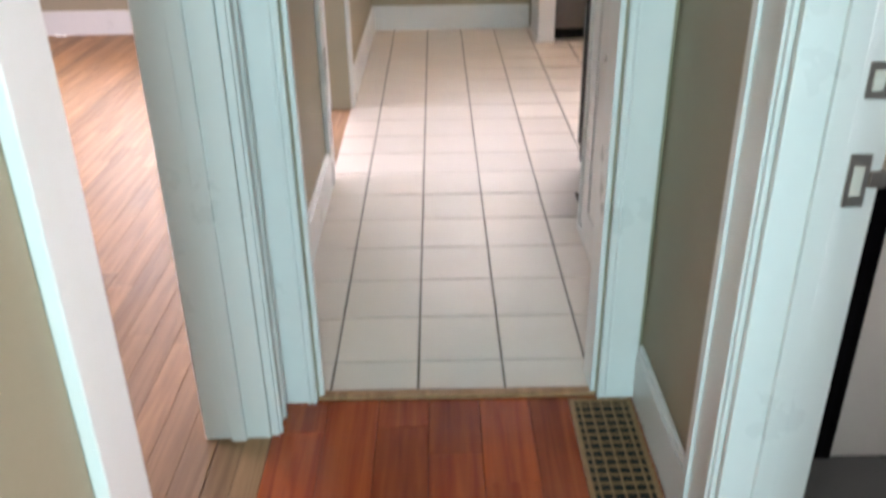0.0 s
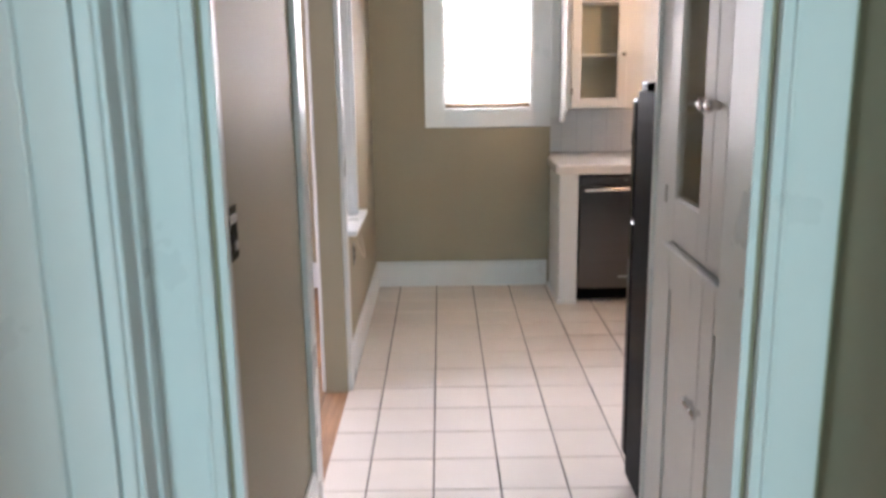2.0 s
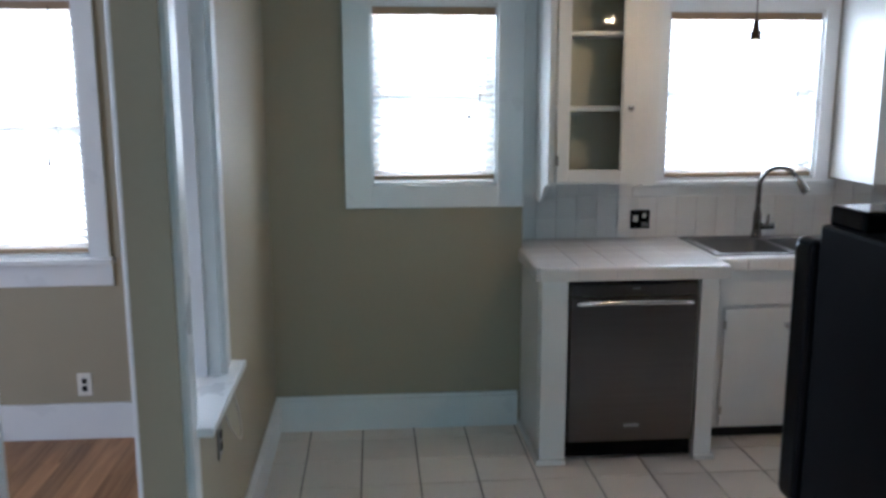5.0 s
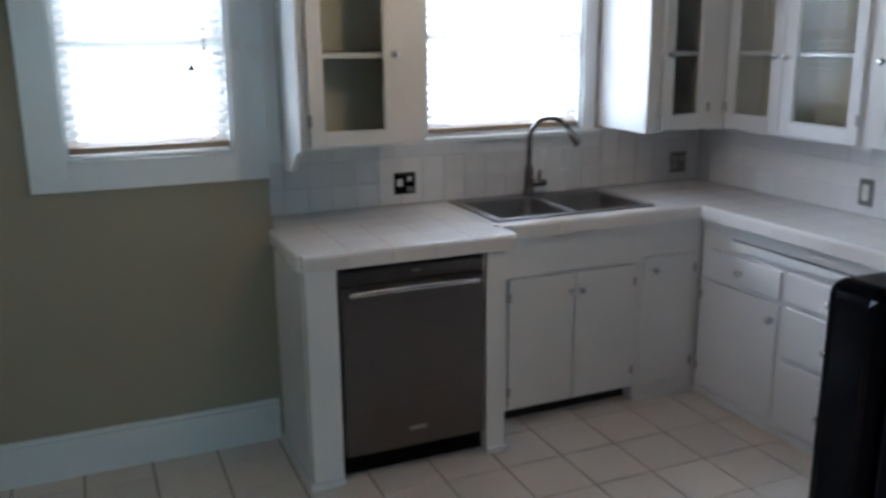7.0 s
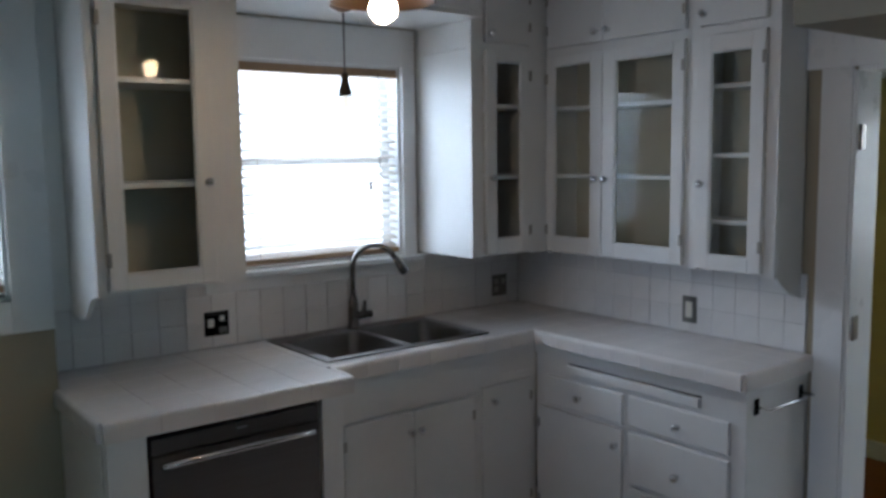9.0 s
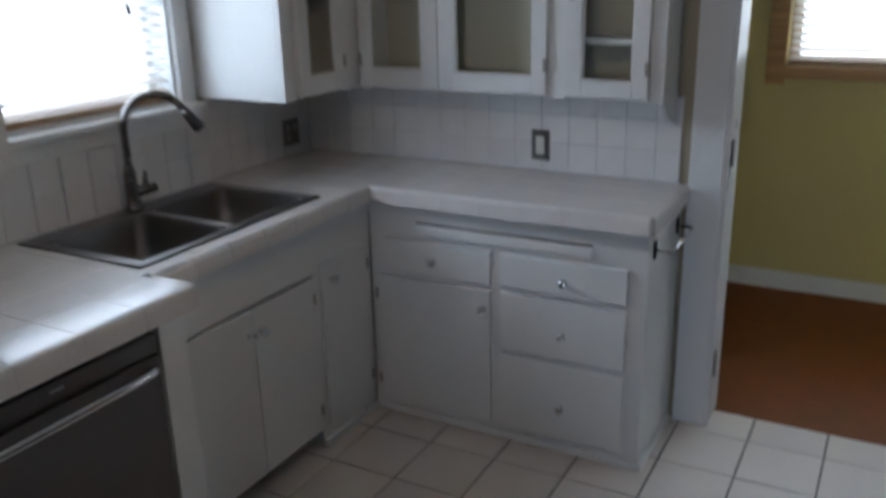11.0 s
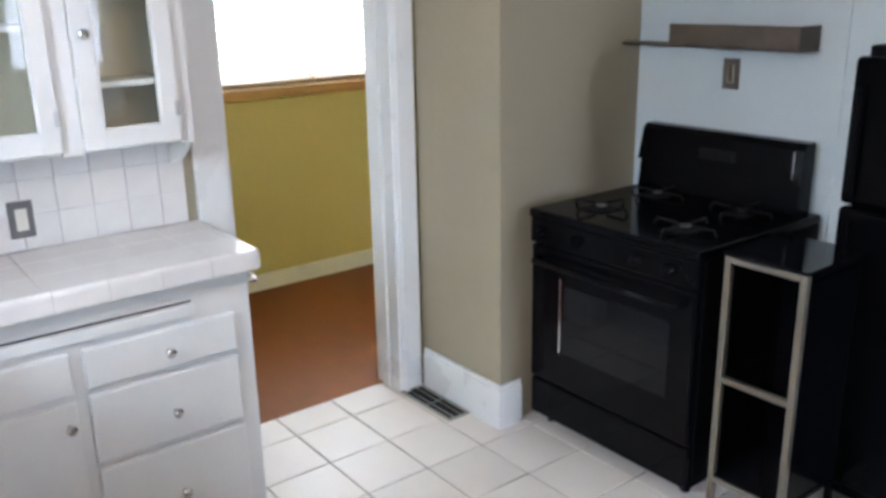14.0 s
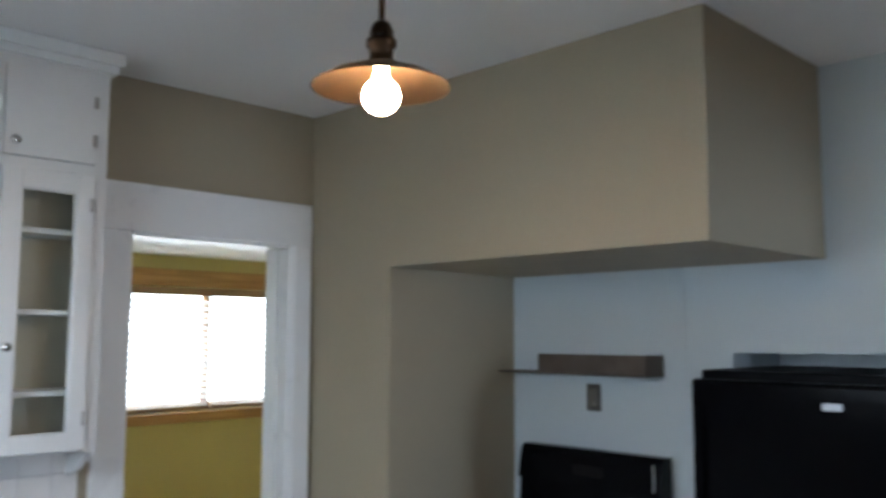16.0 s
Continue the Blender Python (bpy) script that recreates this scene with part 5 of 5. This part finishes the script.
def loose_cable():
    c = thing("loose_cable", (0.012, -1.36, 0.62), "loose loop of pale cable hanging from the wall", "cable")
    pts = [(0.012 + 0.035 * math.sin(math.pi * i / 16), -1.47 + 0.14 * (1 - math.cos(math.pi * i / 16)) / 2 + 0.02, 0.655 - 0.0 - 0.13 * math.sin(math.pi * i / 16) + 0.05 * i / 16) for i in range(17)]
    part("cable", tube(pts, 0.0035, 8), CORD, c)


def strike_plates():
    for z, h in ((0.98, 0.095), (1.15, 0.06)):
        o = thing("strike_plate", (1.20, -5.462, z), "brass-toned strike plate on the door jamb", "strike plate")
        part("plate", boxes((1.178, 1.215, -5.465, -5.462, z - h / 2, z + h / 2), bevel=0.001, segments=1), NICKEL, o)
        part("latch_hole", boxes((1.187, 1.205, -5.4662, -5.4651, z - h * 0.28, z + h * 0.28)), IVORY, o)
        if h > 0.08:
            part("lip", boxes((1.2152, 1.245, -5.468, -5.462, z - 0.012, z + 0.018), bevel=0.002, segments=1), NICKEL, o)
    for z in (0.25, 1.05, 1.75):
        o = thing("door_hinge", (3.66, -1.52, z), "old steel hinge leaf on the porch door jamb", "hinge")
        part("leaf", boxes((3.625, 3.665, -1.5385, -1.5355, z - 0.045, z + 0.045), bevel=0.001, segments=1), NICKEL, o)
        part("knuckle", tube([(3.620, -1.542, z - 0.045), (3.620, -1.542, z + 0.045)], 0.006, 8), NICKEL, o)


def grille(name, label, x0, x1, y0, y1, z, nx, ny, mat, bar):
    g = thing(name, ((x0 + x1) / 2, (y0 + y1) / 2, z), label, "floor vent")
    # No real duct: a near-black sheet under the bars paints its shade.
    part("duct_shade", boxes((x0 + 0.012, x1 - 0.012, y0 + 0.012, y1 - 0.012, z - 0.012, z + 0.0005)), DARK, g, "near-black sheet painting the shade in the duct")
    part("frame", boxes((x0, x0 + 0.014, y0, y1, z, z + 0.007), (x1 - 0.014, x1, y0, y1, z, z + 0.007), (x0 + 0.014, x1 - 0.014, y0, y0 + 0.014, z, z + 0.007), (x0 + 0.014, x1 - 0.014, y1 - 0.014, y1, z, z + 0.007), bevel=0.002, segments=1), mat, g)
    for i in range(1, nx):
        x = x0 + (x1 - x0) * i / nx
        part("bar", boxes((x - bar, x + bar, y0 + 0.014, y1 - 0.014, z + 0.001, z + 0.0062)), mat, g)
    for j in range(1, ny):
        y = y0 + (y1 - y0) * j / ny
        part("bar", boxes((x0 + 0.014, x1 - 0.014, y - bar, y + bar, z + 0.001, z + 0.0055)), mat, g)
    return g


loose_cable()
strike_plates()
grille("floor_register", "brown metal grid register in the hall floor", 0.870, 1.052, -5.30, -4.76, 0.0005, 6, 17, BRASSGRILL, 0.0018)
grille("floor_register", "open metal floor vent in the tiles by the chase", 3.255, 3.595, -2.334, -2.222, 0.0025, 2, 3, NICKEL, 0.003)


# ---- bathroom glimpse ----
def bathroom():
    v = thing("bathroom_vanity", (1.85, -4.85, 0), "white bathroom vanity with a cream top", "vanity")
    part("body", boxes((1.525, 2.3, -5.02, -4.57, 0.0, 0.80), bevel=0.004), CAB, v)
    part("top", boxes((1.50, 2.32, -5.04, -4.57, 0.801, 0.84), bevel=0.006), CTILE, v, "cream vanity top")
    d = thing("bath_panel", (1.495, -4.85, 0), "black lacquered panel beside the vanity", "panel")
    part("panel", boxes((1.468, 1.522, -5.03, -4.57, 0.002, 0.79), bevel=0.003), BLACK, d)
    f = bpy.data.objects["floor_bath"]
    made = {}
    for i in range(6):
        for j in range(9):
            lay(f, "tile", 1.16 + i * 0.25 + 0.002, 1.16 + (i + 1) * 0.25 - 0.002, -6.7 + j * 0.25 + 0.002, -6.7 + (j + 1) * 0.25 - 0.002, -0.006, 0.006, SLATE, made)


# ---- floors ----
def shared_piece(name, sx, sy, h, bevel, mat):
    bm = bmesh.new()
    block(bm, -sx / 2, sx / 2, -sy / 2, sy / 2, 0, h)
    top = [e for e in bm.edges if all(v.co.z > h * 0.5 for v in e.verts)]
    bmesh.ops.bevel(bm, geom=top, offset=bevel, segments=2, affect="EDGES", profile=0.5)
    me = bpy.data.meshes.new(name)
    bm.to_mesh(me), bm.free()
    me.materials.append(mat)
    return me


def lay(parent, name, x0, x1, y0, y1, z, h, mat, made, tilt=0.0):
    key = (round(x1 - x0, 3), round(y1 - y0, 3))
    if key not in made:
        made[key] = shared_piece(name, x1 - x0, y1 - y0, h, 0.0015, mat)
    ob = new(name, made[key])
    ob.parent = parent
    ob.location = Vector(((x0 + x1) / 2, (y0 + y1) / 2, z + random.uniform(-0.0004, 0.0004))) - ORG[parent]
    ob.rotation_euler = (random.uniform(-tilt, tilt), random.uniform(-tilt, tilt), 0)


def kitchen_floor():
    f = solid("floor_kitchen", boxes((-0.1, EX + 0.12, SW - 0.1, RB + 0.1, -0.1, -0.004), (-0.1, 1.2, TH, SW - 0.1, -0.1, -0.004)), GROUT, "glossy off-white square floor tiles with dark grout", "floor")
    px, py, gap = 0.260, 0.260, 0.007
    made = {}
    xs = [0.172 + px * i for i in range(-1, 15)]
    ys = [-0.130 + py * (1 - j) for j in range(-1, 20)]
    for xa in xs:
        for yb in ys:
            x0, x1, y0, y1 = xa + gap / 2, xa + px - gap / 2, yb - py + gap / 2, yb - gap / 2
            x0, x1, y1 = max(x0, 0.0), min(x1, EX + 0.12), min(y1, -0.004)
            if x0 >= 1.11:
                y0 = max(y0, SW)
            else:
                x1, y0 = (min(x1, 1.11) if y1 < SW else x1), max(y0, TH)
            if x1 - x0 < 0.02 or y1 - y0 < 0.02 or (x0 > 3.62 and not -2.2 < (y0 + y1) / 2 < -1.45):
                continue
            lay(f, "tile", x0, x1, y0, y1, -0.006, 0.008, FTILE, made, 0.0012)


def board_floor(name, label, x0, x1, y0, y1, width, mat, seed):
    f = solid(name, boxes((x0, x1, y0, y1, -0.1, -0.012)), DARK, label, "floor")
    rnd = random.Random(seed)
    x, made = x0, {}
    while x < x1 - 0.01:
        xb = min(x + width, x1)
        y = y0 - rnd.random() * 0.8
        while y < y1:
            step = rnd.choice((0.8, 1.2, 1.6))
            a, b = max(y, y0), min(y + step, y1)
            if b - a > 0.03:
                lay(f, "board", x + 0.0006, xb - 0.0006, a + 0.0006, b - 0.0006, -0.016, 0.016, mat, made)
            y += step
        x += width
    return f


kitchen_floor()
board_floor("floor_front_room", "warm honey oak strip floor", -3.6, -0.112, -6.9, 0.0, 0.085, OAK, 3)
board_floor("floor_doorway", "oak strip floor in the doorway", -0.112, 0.0, -3.06, -2.0, 0.056, OAK, 4)
board_floor("floor_hall_doorway", "oak strip floor in the doorway", -0.112, 0.03, -5.75, -4.90, 0.071, OAK, 5)
board_floor("floor_hall", "red-orange varnished fir board floor", 0.03, 1.075, -9.05, TH - 0.03, 0.145, REDWOOD, 6)
bathroom()
